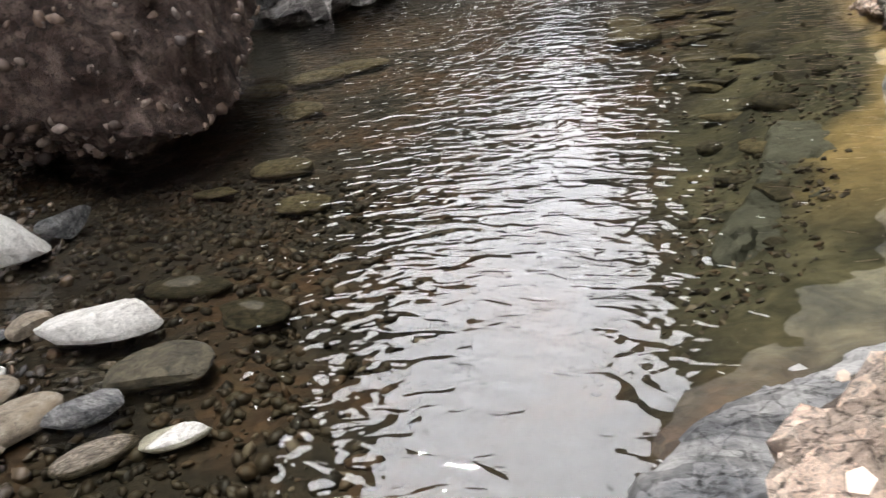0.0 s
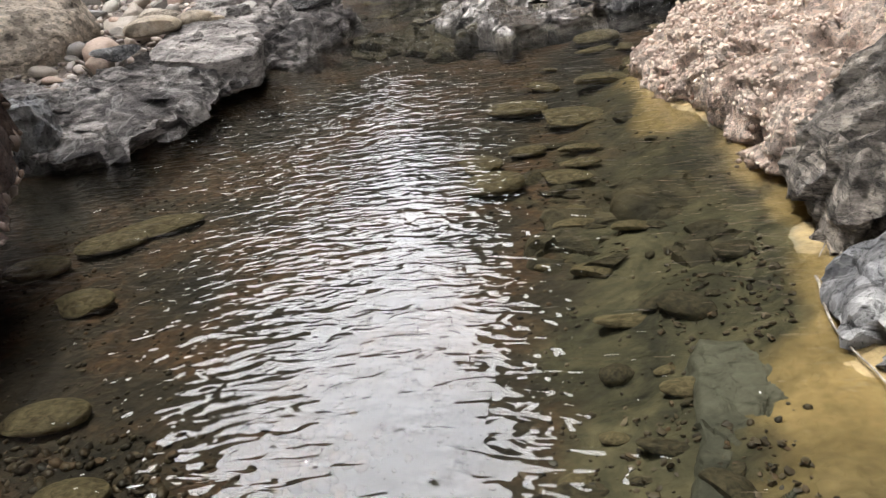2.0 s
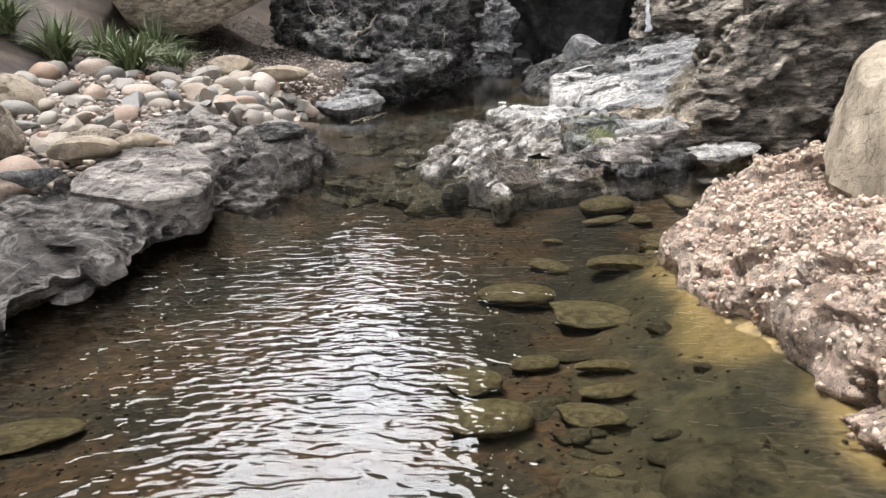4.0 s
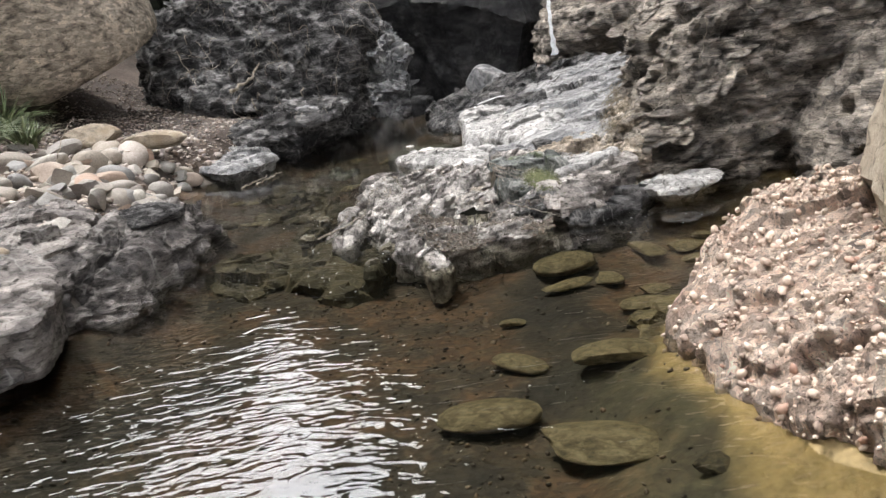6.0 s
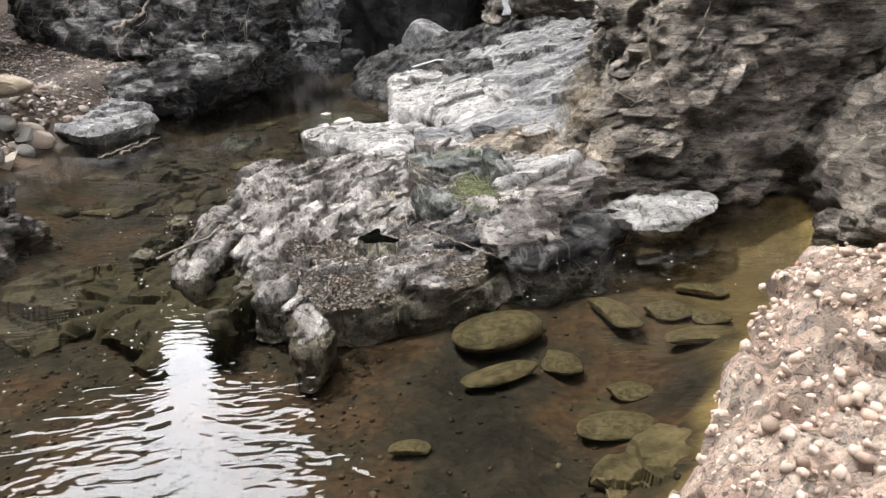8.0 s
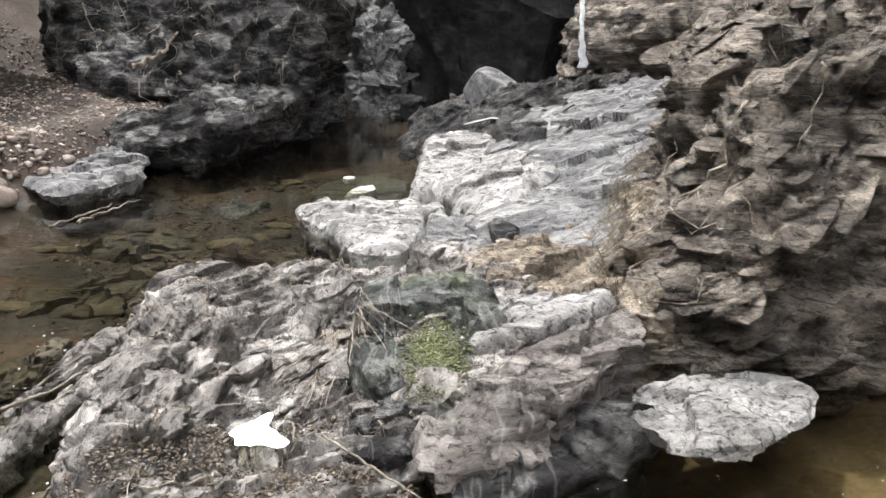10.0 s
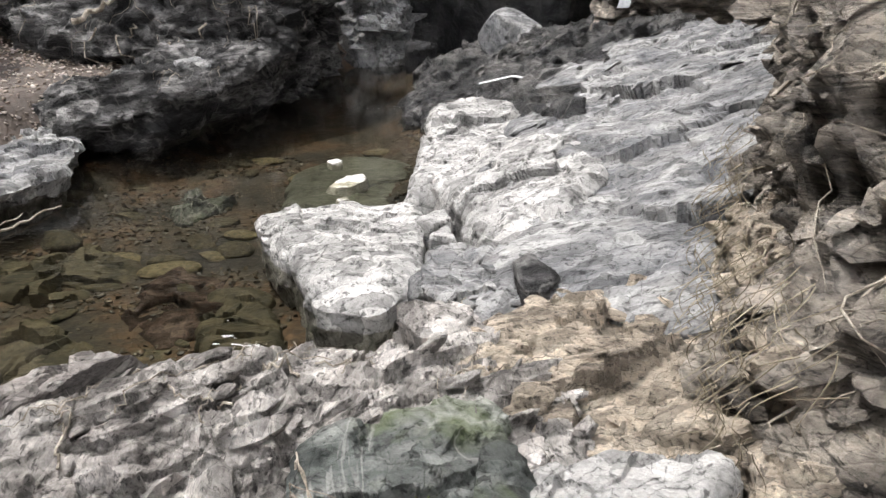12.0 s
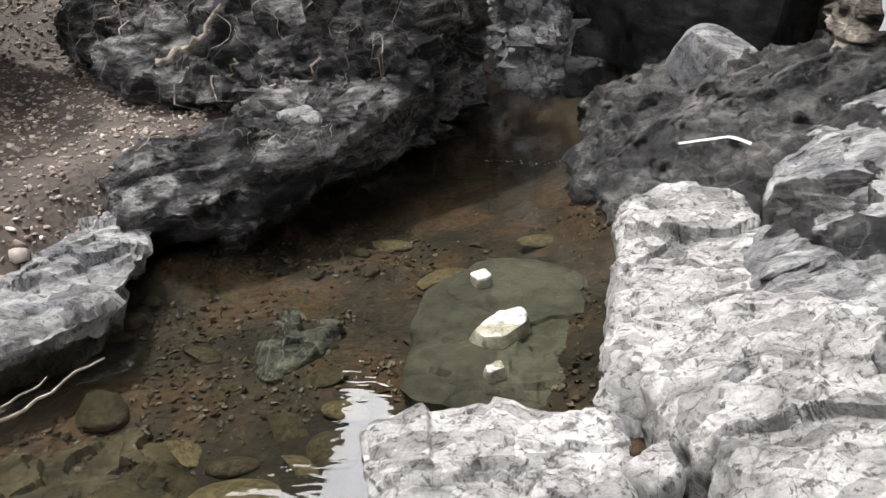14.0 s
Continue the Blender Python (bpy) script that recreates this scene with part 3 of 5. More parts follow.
# added behind the walk, out of view, to shut the gorge's near end
gorge_end("wall_south", -50, 10)

# ---- the rocks, from the near end of the walk upstream ----
def plane(z, cx=0.0, cy=0.0, gx=0.0, gy=0.0):
    """A top surface z high at (cx, cy), rising gx and gy metres a metre."""
    return lambda x, y: z + gx * (x - cx) + gy * (y - cy)


def rock(name, material, label, outline, top, category="rock", **more):
    v, f, n = outcrop(outline, top, **more)
    ob = thing(name, v, f, M[material], label, category)
    return ob, v, n


def studded(ob, v, n, count, sizes, material, label, low=-0.2, up=-0.4, sink=0.6, library=PEBBLES):
    """Pebbles set into the face of a conglomerate, standing half proud."""
    ok = np.where((v[:, 2] > low) & (n[:, 2] > up))[0]
    at = rng.choice(ok, count)
    s = np.exp(rng.uniform(np.log(sizes[0]), np.log(sizes[1]), count))
    places = v[at] + rng.normal(size=(count, 3)) * 0.015 + n[at] * (s * (0.45 - sink))[:, None]
    pv, pf = strewn(places, s, library, 40)
    return part("pebble_crust", pv, pf, M[material], ob, label, "stuff")


def flaky(ob, v, n, count, sizes, material, label, dip, low=0.0, keep=None, seed=0, up=-0.5, plate=(1.0, 0.75, 0.26)):
    """Thin plates of layered rock that stand out of a face, all lying along one dip."""
    own = np.random.default_rng(seed)
    ok = (v[:, 2] > low) & (n[:, 2] > up)
    if keep is not None:
        ok &= keep(v[:, 0], v[:, 1], v[:, 2])
    at = own.choice(np.where(ok)[0], count)
    library = [round_stone(2, 700 + seed + i, plate, 5, 0.14, 0.05, 1.6) for i in range(7)]
    up_ = np.array(dip, float) / np.linalg.norm(dip)
    out = []
    for i in at:
        s = math.exp(own.uniform(math.log(sizes[0]), math.log(sizes[1])))
        w = up_ + own.normal(size=3) * 0.22
        w /= np.linalg.norm(w)
        a = np.cross(w, own.normal(size=3) * 0.6 + np.array([0, 1.0, 0]))
        a /= np.linalg.norm(a)
        b = np.cross(w, a)
        fv, ff = library[own.integers(7)]
        q = np.array(fv) * s * own.uniform(0.7, 1.3, 3)
        out.append((q[:, :1] * a + q[:, 1:2] * b + q[:, 2:] * w + v[i] - n[i] * s * own.uniform(0.05, 0.45), ff))
    fv, ff = joined(out)
    flakes = part("flaked_crust", fv, ff, M[material], ob, label, "stuff")
    flakes.data.polygons.foreach_set("use_smooth", np.zeros(len(flakes.data.polygons), dtype=bool))
    return flakes


M["root"] = rock_material("dry_root", (0.12, 0.1, 0.08), (0.3, 0.26, 0.21), (0.5, 0.45, 0.38), (1, 1, 1), (0, 0, 0), 6.0, relief=0.4)


def rooted(ob, v, nn, n, rings, count, long, thick, first=0.2, label="pale dry roots clinging to the rock", arc=(0.0, 1.0)):
    """Dry roots that run down over a rock from ring to ring."""
    n, out = int(n * 1.5), []
    rings = int(rings * 1.5)
    for _ in range(count):
        a = rng.uniform(*arc) * n
        k = int(rng.uniform(first, 1.05) * rings)
        m = int(rng.uniform(0.4, 1.0) * long)
        turn, pts = rng.normal() * 1.2, []
        for step in range(m):
            kk = min(k + step, (len(v) - 1) // n - 1)
            turn = 0.8 * turn + rng.normal() * 0.7
            a += turn
            i = 1 + kk * n + int(a) % n
            pts.append(v[i] + nn[i] * rng.uniform(0.0, 0.03))
        if len(pts) > 3:
            r = thick * math.exp(rng.normal() * 0.5)
            out.append(tube(pts, np.linspace(r, r * 0.35, len(pts)), 5))
    rv, rf = joined(out)
    return part("root_tangle", rv, rf, M["root"], ob, label, "stuff")


# conglomerate and pale slab at the start of the walk
ob, v, n = rock("bank_rock", "pink", "pale conglomerate bank rock with embedded pebbles at the water", [(0.75, 0.2), (0.62, 0.85), (0.78, 1.12), (1.1, 1.3), (1.6, 1.55), (2.4, 1.7), (3.2, 1.0), (3.0, 0.0), (1.6, -0.4)], plane(0.27, 0.8, 1.0, 0.4, -0.05), lip=0.1, rough=0.05, seed=1)
studded(ob, v, n, 900, (0.008, 0.04), "clast", "rounded pebbles set in pale matrix")
rock("bank_slab", "grey", "smooth grey rock slab sloping into the water", [(0.3, 0.7), (0.42, 1.08), (0.55, 1.38), (0.8, 1.6), (1.1, 1.78), (1.5, 1.9), (1.7, 1.5), (1.1, 1.15), (0.75, 0.85), (0.7, 0.2), (0.4, 0.2)], plane(0.06, 0.7, 1.3, 0.1, -0.05), lip=0.06, rough=0.03, facet=0.02, seed=2)

# brown boulder over the dark pool
ob, v, n = rock("conglomerate_boulder", "brown", "red-brown overhanging conglomerate boulder beside dark water", [(-2.15, 3.1), (-1.87, 3.5), (-1.97, 4.1), (-2.22, 4.8), (-2.6, 5.5), (-3.4, 6.0), (-4.6, 5.9), (-5.4, 4.8), (-5.0, 3.5), (-3.8, 3.0), (-3.0, 2.95)], lambda x, y: 1.25 - 0.3 * np.clip(x + 3.2, 0, 2) ** 2 - 0.12 * (y - 4.6) ** 2, bottom=-0.2, under=0.55, lip=0.5, rough=0.12, size=1.4, jag=0.08, seed=3, side=18)
studded(ob, v, n, 8000, (0.008, 0.07), "dark_clast", "brown and grey pebbles set in dark matrix", 0.02, -0.95, 0.98)

# ledge of broken slabs on the far side of that pool
ob, v, n = rock("rock_ledge", "shaded_ledge", "long angular grey rock ledge undercut above the water", [(-2.75, 5.95), (-2.3, 6.25), (-2.05, 6.7), (-1.98, 7.3), (-1.92, 7.9), (-2.0, 8.5), (-2.5, 8.9), (-3.3, 8.7), (-4.2, 8.2), (-4.6, 7.0), (-3.9, 6.2)], lambda x, y: 0.2 + 0.05 * (y - 6.5) - 0.06 * np.clip(-2.5 - x, 0, 1), bottom=-0.3, under=0.7, lip=0.09, rough=0.05, size=1.8, strata=0.05, bed=0.1, dip=(0.25, -0.2, 1), jag=0.07, facet=0.06, fsize=2.2, thin=2.0, seed=4)
flaky(ob, v, n, 260, (0.06, 0.24), "shaded_ledge", "broken plates of the grey ledge", (0.25, -0.2, 1), 0.05, None, 47, -0.2)
rock("flat_slab", "ledge", "flat pale grey slab lying on the ledge", [(-2.75, 7.75), (-2.1, 7.55), (-1.78, 7.75), (-1.95, 8.55), (-2.3, 9.1), (-2.9, 9.0)], plane(0.4, -2.2, 8.2, -0.05, 0.06), bottom=0.05, lip=0.03, rough=0.025, size=2.0, jag=0.05, under=0.04, facet=0.02, seed=5)
rock("flat_slab", "ledge", "cracked flat slab behind the ledge's edge", [(-3.3, 10.8), (-3.0, 11.3), (-2.4, 10.5), (-2.2, 9.7), (-2.45, 9.25), (-3.1, 9.7)], plane(0.42, -2.6, 10.1, -0.06, 0.05), bottom=0.05, lip=0.03, rough=0.03, size=2.0, strata=0.02, jag=0.06, facet=0.03, seed=6)
rock("waterline_rock", "shaded_ledge", "jagged blue-grey broken rock along the waterline", [(-2.1, 8.6), (-1.85, 8.75), (-1.75, 9.4), (-1.68, 10.2), (-1.62, 10.9), (-1.75, 11.5), (-2.1, 11.4), (-2.25, 10.2), (-2.25, 9.2)], plane(0.2, -1.9, 9.5, -0.3, 0.03), bottom=-0.2, lip=0.06, rough=0.1, size=3.0, strata=0.06, bed=0.09, dip=(0.3, -0.5, 1), jag=0.16, facet=0.07, fsize=2.6, seed=7)
rock("upright_stone", "grey", "upright grey stone leaning on the brown boulder", [(-3.05, 6.0), (-2.8, 6.05), (-2.75, 6.3), (-2.95, 6.45), (-3.15, 6.3)], plane(0.46, -2.9, 6.2), bottom=-0.2, n=60, rings=10, lip=0.08, rough=0.05, size=3, seed=8)

# pink conglomerate on the other bank
ob, v, n = rock("conglomerate_bank", "pink", "pinkish conglomerate bank rock full of rounded pebbles", [(1.22, 7.3), (1.24, 6.8), (1.25, 6.4), (1.45, 6.0), (1.5, 5.5), (1.62, 4.9), (1.9, 4.7), (2.6, 4.9), (3.3, 6.0), (3.4, 7.4), (2.9, 8.6), (2.35, 8.95), (1.85, 8.3), (1.5, 7.85)], lambda x, y: 0.05 + 0.55 * np.clip(x - 1.2, 0, 1.1) ** 0.85 - 0.1 * np.clip(5.6 - y, 0, 1) - 0.3 * np.clip(y - 7.6, 0, 1.5) * np.clip(x - 1.2, 0, 1), n=230, rings=44, lip=0.06, rough=0.09, size=2.0, jag=0.06, seed=9, fine=0.025)
studded(ob, v, n, 12000, (0.006, 0.032), "clast", "rounded pebbles cemented in pink matrix", sink=0.95)
rock("boulder", "beige", "smooth tan boulder resting on the conglomerate bank", [(1.92, 6.1), (1.86, 6.8), (2.12, 7.5), (2.8, 8.0), (3.6, 7.9), (4.0, 7.0), (3.8, 6.0), (3.0, 5.6), (2.4, 5.7)], lambda x, y: 1.3 - 0.22 * (x - 3.0) ** 2 - 0.18 * (y - 6.9) ** 2, bottom=0.3, lip=0.45, rough=0.06, size=1.2, jag=0.04, under=0.1, facet=0.02, seed=10, category="boulder")
rock("layered_rock", "cliff", "dark grey layered rock with sloping ridges at the waterline", [(1.55, 4.85), (1.5, 4.3), (1.5, 3.95), (1.8, 3.8), (2.5, 3.9), (3.0, 4.5), (2.7, 5.2), (2.1, 5.3), (1.8, 5.15)], lambda x, y: 0.2 + 0.55 * np.clip(x - 1.45, 0, 1.0), lip=0.1, rough=0.06, size=1.6, strata=0.09, bed=0.16, dip=(-0.9, 0.35, 0.6), under=0.08, seed=11)
rock("bank_boulder", "grey", "pale grey wet-footed boulder on the bank", [(1.36, 3.75), (1.3, 3.4), (1.33, 3.05), (1.5, 2.6), (2.2, 2.4), (2.7, 3.0), (2.5, 3.7), (1.9, 3.95)], lambda x, y: 0.16 + 0.3 * np.clip(x - 1.3, 0, 1), lip=0.12, rough=0.05, size=1.5, strata=0.02, under=0.05, seed=12, category="boulder")
rock("grey_boulder", "ledge", "round-edged grey boulder above the layered rock", [(2.2, 5.0), (2.15, 5.5), (2.6, 5.9), (3.3, 5.7), (3.5, 5.0), (3.0, 4.5), (2.5, 4.6)], lambda x, y: 1.0 - 0.3 * (x - 2.9) ** 2 - 0.3 * (y - 5.2) ** 2, bottom=0.2, lip=0.3, rough=0.05, size=1.2, facet=0.02, seed=13, category="boulder")

# the low outcrop in midstream
def mound_top(x, y):
    left = 0.15 * np.exp(-((x - 0.1 + 0.13 * (y - 9.7)) / 0.2) ** 2) * ease(9.2, 9.9, y)
    back = 0.19 * np.exp(-((y - 11.5) / 0.42) ** 2) * ease(-0.35, 0.3, x)
    right = 0.17 * ease(0.7, 1.15, x) * ease(9.7, 10.5, y)
    return 0.05 + np.maximum(np.maximum(left, back), right)


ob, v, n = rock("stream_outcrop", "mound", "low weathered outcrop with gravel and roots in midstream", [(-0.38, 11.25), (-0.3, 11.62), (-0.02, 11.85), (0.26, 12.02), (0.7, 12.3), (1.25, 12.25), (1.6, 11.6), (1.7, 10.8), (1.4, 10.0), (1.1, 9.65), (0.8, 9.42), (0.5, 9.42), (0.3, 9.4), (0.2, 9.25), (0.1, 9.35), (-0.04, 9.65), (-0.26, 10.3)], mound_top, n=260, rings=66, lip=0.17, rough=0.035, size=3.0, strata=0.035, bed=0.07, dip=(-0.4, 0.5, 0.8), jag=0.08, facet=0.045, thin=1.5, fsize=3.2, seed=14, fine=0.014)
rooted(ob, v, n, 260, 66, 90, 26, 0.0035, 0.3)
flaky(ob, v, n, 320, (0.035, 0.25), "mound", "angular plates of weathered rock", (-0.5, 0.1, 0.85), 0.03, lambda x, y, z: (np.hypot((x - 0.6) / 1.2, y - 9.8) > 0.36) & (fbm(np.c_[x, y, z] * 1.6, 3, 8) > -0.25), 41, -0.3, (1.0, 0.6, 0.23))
rock("green_block", "green", "dark green veined stone block with moss", [(0.78, 11.1), (1.3, 11.3), (1.34, 10.7), (1.18, 10.25), (0.95, 10.2), (0.84, 10.5)], plane(0.27, 1.05, 10.7, 0.02, 0.09), bottom=0.0, n=90, rings=18, lip=0.03, rough=0.02, jag=0.04, seed=15)
rock("angled_slab", "ledge", "long grey slab dipping towards the pool", [(1.12, 9.98), (1.5, 10.5), (1.95, 10.78), (1.98, 10.5), (1.6, 10.05), (1.35, 9.85), (1.15, 9.8)], plane(0.2, 1.4, 10.1, 0.12, 0.1), bottom=-0.25, n=110, rings=18, under=0.1, lip=0.03, rough=0.03, strata=0.03, bed=0.07, dip=(0.5, -0.6, 0.7), seed=16)
rock("pale_slab", "white", "pale fractured slab with a bright top", [(1.26, 10.5), (1.36, 10.9), (1.75, 11.08), (1.95, 10.9), (1.6, 10.62)], plane(0.29, 1.6, 10.8, 0.06, 0.03), bottom=0.0, n=90, rings=16, lip=0.03, rough=0.03, facet=0.02, seed=17)
rock("dark_slab", "bank", "wet dark slab at the foot of the outcrop", [(0.78, 9.9), (0.8, 10.2), (1.15, 10.25), (1.2, 10.0), (0.9, 9.84)], plane(0.13, 1.0, 10.0, 0.02, 0.1), bottom=-0.2, n=80, rings=14, under=0.08, lip=0.02, rough=0.02, seed=18)
rock("outcrop_stone", "ledge", "pale stone on the upstream edge of the outcrop", [(-0.3, 11.5), (-0.1, 11.8), (0.1, 11.75), (0.12, 11.4), (-0.1, 11.25)], plane(0.17, 0, 11.5), bottom=0.0, n=70, rings=12, lip=0.05, rough=0.03, size=3, seed=19)
rock("plate_stone", "white", "flat white plate-shaped stone standing over the pool", [(1.82, 10.1), (1.93, 10.42), (2.2, 10.52), (2.5, 10.5), (2.62, 10.36), (2.5, 10.12), (2.22, 9.93), (1.95, 9.92)], plane(0.13, 2.2, 10.2, 0.02, 0.02), bottom=-0.06, n=120, rings=20, under=0.3, lip=0.03, rough=0.025, size=2.4, facet=0.02, seed=20, jag=0.03)
ob, v, n = rock("tan_ledge", "tan", "stepped tan rock between the pale slabs", [(1.2, 11.4), (1.2, 11.95), (1.6, 12.25), (2.2, 12.15), (2.4, 11.5), (2.05, 10.95), (1.5, 11.05)], plane(0.26, 1.7, 11.6, 0.12, -0.02), bottom=-0.1, n=130, rings=24, lip=0.04, rough=0.05, strata=0.035, bed=0.06, dip=(0.1, -0.5, 0.9), seed=21)
flaky(ob, v, n, 60, (0.07, 0.2), "tan", "stepped flat plates of tan rock", (0.05, -0.25, 0.95), 0.08, None, 48, 0.2, (1.0, 0.6, 0.2))

# white rocks beside the upper pool
rock("white_slab", "white", "low white slab jutting into the upper pool", [(0.03, 13.76), (0.4, 13.92), (0.98, 13.9), (1.02, 13.4), (1.05, 12.7), (0.85, 12.3), (0.6, 12.38), (0.5, 12.65), (0.36, 13.05), (0.15, 13.35)], plane(0.12, 0.5, 13.2, 0.03, -0.02), n=190, rings=36, lip=0.05, rough=0.04, size=2.6, jag=0.05, under=0.03, facet=0.022, seed=22)
rock("white_block", "white", "pale block with curved layers beside the pool", [(0.9, 13.98), (0.92, 14.5), (0.94, 15.0), (1.0, 15.5), (1.25, 15.75), (1.62, 15.6), (1.72, 15.0), (1.62, 14.4), (1.4, 13.95), (1.1, 13.85)], plane(0.3, 1.3, 14.7, 0.08, 0.14), n=170, rings=32, lip=0.09, rough=0.05, size=2.0, strata=0.008, bed=0.08, facet=0.022, seed=23)
ob, v, n = rock("grey_slope", "grey", "broad blue-grey rock face sloping to the pool", [(1.2, 12.45), (1.26, 13.3), (1.4, 13.95), (1.55, 14.6), (1.65, 15.4), (2.1, 16.4), (3.1, 16.6), (3.6, 15.2), (3.5, 13.2), (2.9, 12.0), (2.3, 11.7), (1.7, 11.85), (1.2, 12.1)], lambda x, y: 0.1 + 0.27 * np.clip(x - 1.0, 0, 3) + 0.05 * (y - 12.4), n=240, rings=50, lip=0.05, rough=0.06, size=1.5, strata=0.006, bed=0.1, dip=(-0.5, 0.2, 0.8), facet=0.034, fsize=1.7, seed=24)
flaky(ob, v, n, 130, (0.03, 0.13), "grey", "broken plates lying on the grey rock", (-0.4, 0.1, 0.85), 0.1, lambda x, y, z: (x < 1.75) | (y > 14.6), 46)
rock("pale_shoulder", "white", "rough white rock shoulder beside the slab", [(1.02, 13.95), (1.0, 14.25), (1.3, 14.4), (1.62, 14.3), (1.9, 13.9), (1.95, 13.3), (1.7, 12.85), (1.32, 12.75), (1.22, 13.1), (1.22, 13.5)], lambda x, y: 0.2 + 0.3 * (x - 1.1) + 0.04 * (y - 13), bottom=-0.2, n=170, rings=32, lip=0.06, rough=0.06, size=2.6, strata=0.0, facet=0.018, fsize=2.6, seed=38)
ob, v, n = rock("wet_channel", "wet_black", "dark wet rock under the small cascade", [(0.66, 17.3), (0.76, 16.6), (0.98, 16.0), (1.3, 15.7), (1.9, 15.6), (2.6, 15.7), (3.2, 16.5), (3.1, 17.6), (2.2, 18.6), (1.2, 19.4), (0.8, 19.3), (0.7, 18.2), (0.62, 17.7)], lambda x, y: 0.06 + 0.3 * np.clip(x - 0.6, 0, 3) + 0.03 * (y - 16), n=200, rings=40, lip=0.06, rough=0.1, size=2.0, strata=0.05, bed=0.1, dip=(-0.4, 0.3, 0.8), jag=0.1, seed=25)
flaky(ob, v, n, 220, (0.04, 0.16), "wet_black", "wet angular blocks in the channel", (-0.5, 0.1, 0.8), 0.05, None, 45)
v, f = round_stone(4, 361, (0.36, 0.36, 0.27), 4, 0.12, 0.03, 1.4)
thing("far_boulder", turned(v, 10, -14, 25) + np.array([1.74, 18.3, 0.57]), f, M["grey"], "pale rounded boulder beside the cascade", "boulder")

# the cliff on the far bank
def cliff_top(x, y):
    return 0.85 + 0.95 * np.clip(x - 2.25, 0, 1.6) ** 0.8 + 0.1 * np.clip(y - 11.5, 0, 4)


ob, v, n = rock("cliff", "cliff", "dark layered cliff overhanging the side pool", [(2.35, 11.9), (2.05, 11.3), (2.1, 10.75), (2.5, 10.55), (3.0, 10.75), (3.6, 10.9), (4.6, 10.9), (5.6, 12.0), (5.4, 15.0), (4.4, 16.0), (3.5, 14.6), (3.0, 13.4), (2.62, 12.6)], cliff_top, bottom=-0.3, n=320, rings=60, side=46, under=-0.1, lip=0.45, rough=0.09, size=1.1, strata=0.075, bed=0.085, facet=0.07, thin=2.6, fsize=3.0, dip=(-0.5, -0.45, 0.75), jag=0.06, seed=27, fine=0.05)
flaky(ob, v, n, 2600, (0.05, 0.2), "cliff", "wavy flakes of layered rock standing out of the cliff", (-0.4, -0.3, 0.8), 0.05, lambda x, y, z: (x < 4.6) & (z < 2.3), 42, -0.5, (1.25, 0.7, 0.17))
rooted(ob, v, n, 320, 60, 420, 18, 0.0035, 0.4)
# tan bank drawn in the darker cliff stone, which stands in for its shade
rock("side_cliff", "cliff", "weathered rock bank above the side pool, in darker stone for its shade", [(3.05, 9.75), (3.3, 10.7), (4.0, 11.0), (6.5, 10.8), (7.0, 8.5), (5.5, 7.2), (4.0, 7.4), (3.3, 8.6)], lambda x, y: 0.3 + 0.75 * np.clip(x - 3.0, 0, 3), bottom=-0.3, n=200, rings=40, side=16, lip=0.2, rough=0.15, size=1.4, strata=0.06, bed=0.15, dip=(-0.6, 0.3, 0.6), seed=28)

# the dark bank across the upper pool
rock("bank_shelf", "grey", "pale grey slab at the edge of the dark bank", [(-2.4, 14.3), (-1.85, 13.95), (-1.7, 14.08), (-1.45, 14.5), (-1.55, 15.02), (-1.8, 15.6), (-2.05, 15.95), (-2.75, 15.8), (-2.75, 15.2)], plane(0.2, -2.1, 14.9, 0.03, 0.05), bottom=-0.25, under=0.25, lip=0.05, rough=0.04, size=1.8, strata=0.02, facet=0.03, seed=29)
ob, v, n = rock("dark_bank", "bank", "dark overhanging rock bank above black water", [(-1.85, 15.4), (-1.5, 15.6), (-1.2, 16.05), (-0.9, 16.4), (-0.68, 16.85), (-0.5, 17.5), (-0.4, 18.3), (-1.0, 18.4), (-1.55, 17.5), (-1.9, 16.7), (-2.3, 15.95)], lambda x, y: 0.36 + 0.15 * (y - 15.5), bottom=-0.3, n=230, rings=44, side=20, under=0.8, lip=0.08, rough=0.07, size=1.7, strata=0.05, bed=0.12, dip=(0.3, -0.4, 0.8), facet=0.07, thin=1.8, fsize=2.0, seed=30)
rooted(ob, v, n, 230, 44, 40, 16, 0.004, 0.3)
flaky(ob, v, n, 180, (0.05, 0.2), "bank", "angular flakes of dark rock", (0.3, -0.4, 0.8), 0.15, None, 43, -0.1)
ob, v, n = rock("root_bank", "bank", "tall dark rock mass hung with pale dry roots", [(-3.5, 17.7), (-2.4, 17.3), (-1.7, 17.25), (-0.95, 17.3), (-0.5, 17.9), (-0.2, 18.8), (-0.2, 20.0), (-1.5, 21.5), (-3.9, 20.8), (-4.1, 18.6)], lambda x, y: np.minimum(0.75 + 1.1 * np.clip(y - 17.3, 0, 9), 2.3) - 0.5 * np.clip(x + 0.95, 0, 1), bottom=0.0, n=240, rings=46, side=24, under=0.35, lip=0.12, rough=0.2, size=1.5, strata=0.08, bed=0.16, dip=(0.3, -0.5, 0.7), facet=0.13, fsize=1.5, thin=1.6, seed=31)
rooted(ob, v, n, 240, 46, 170, 20, 0.0045, 0.2)
flaky(ob, v, n, 280, (0.06, 0.25), "bank", "angular flakes of dark rock", (0.3, -0.5, 0.7), 0.3, None, 44)
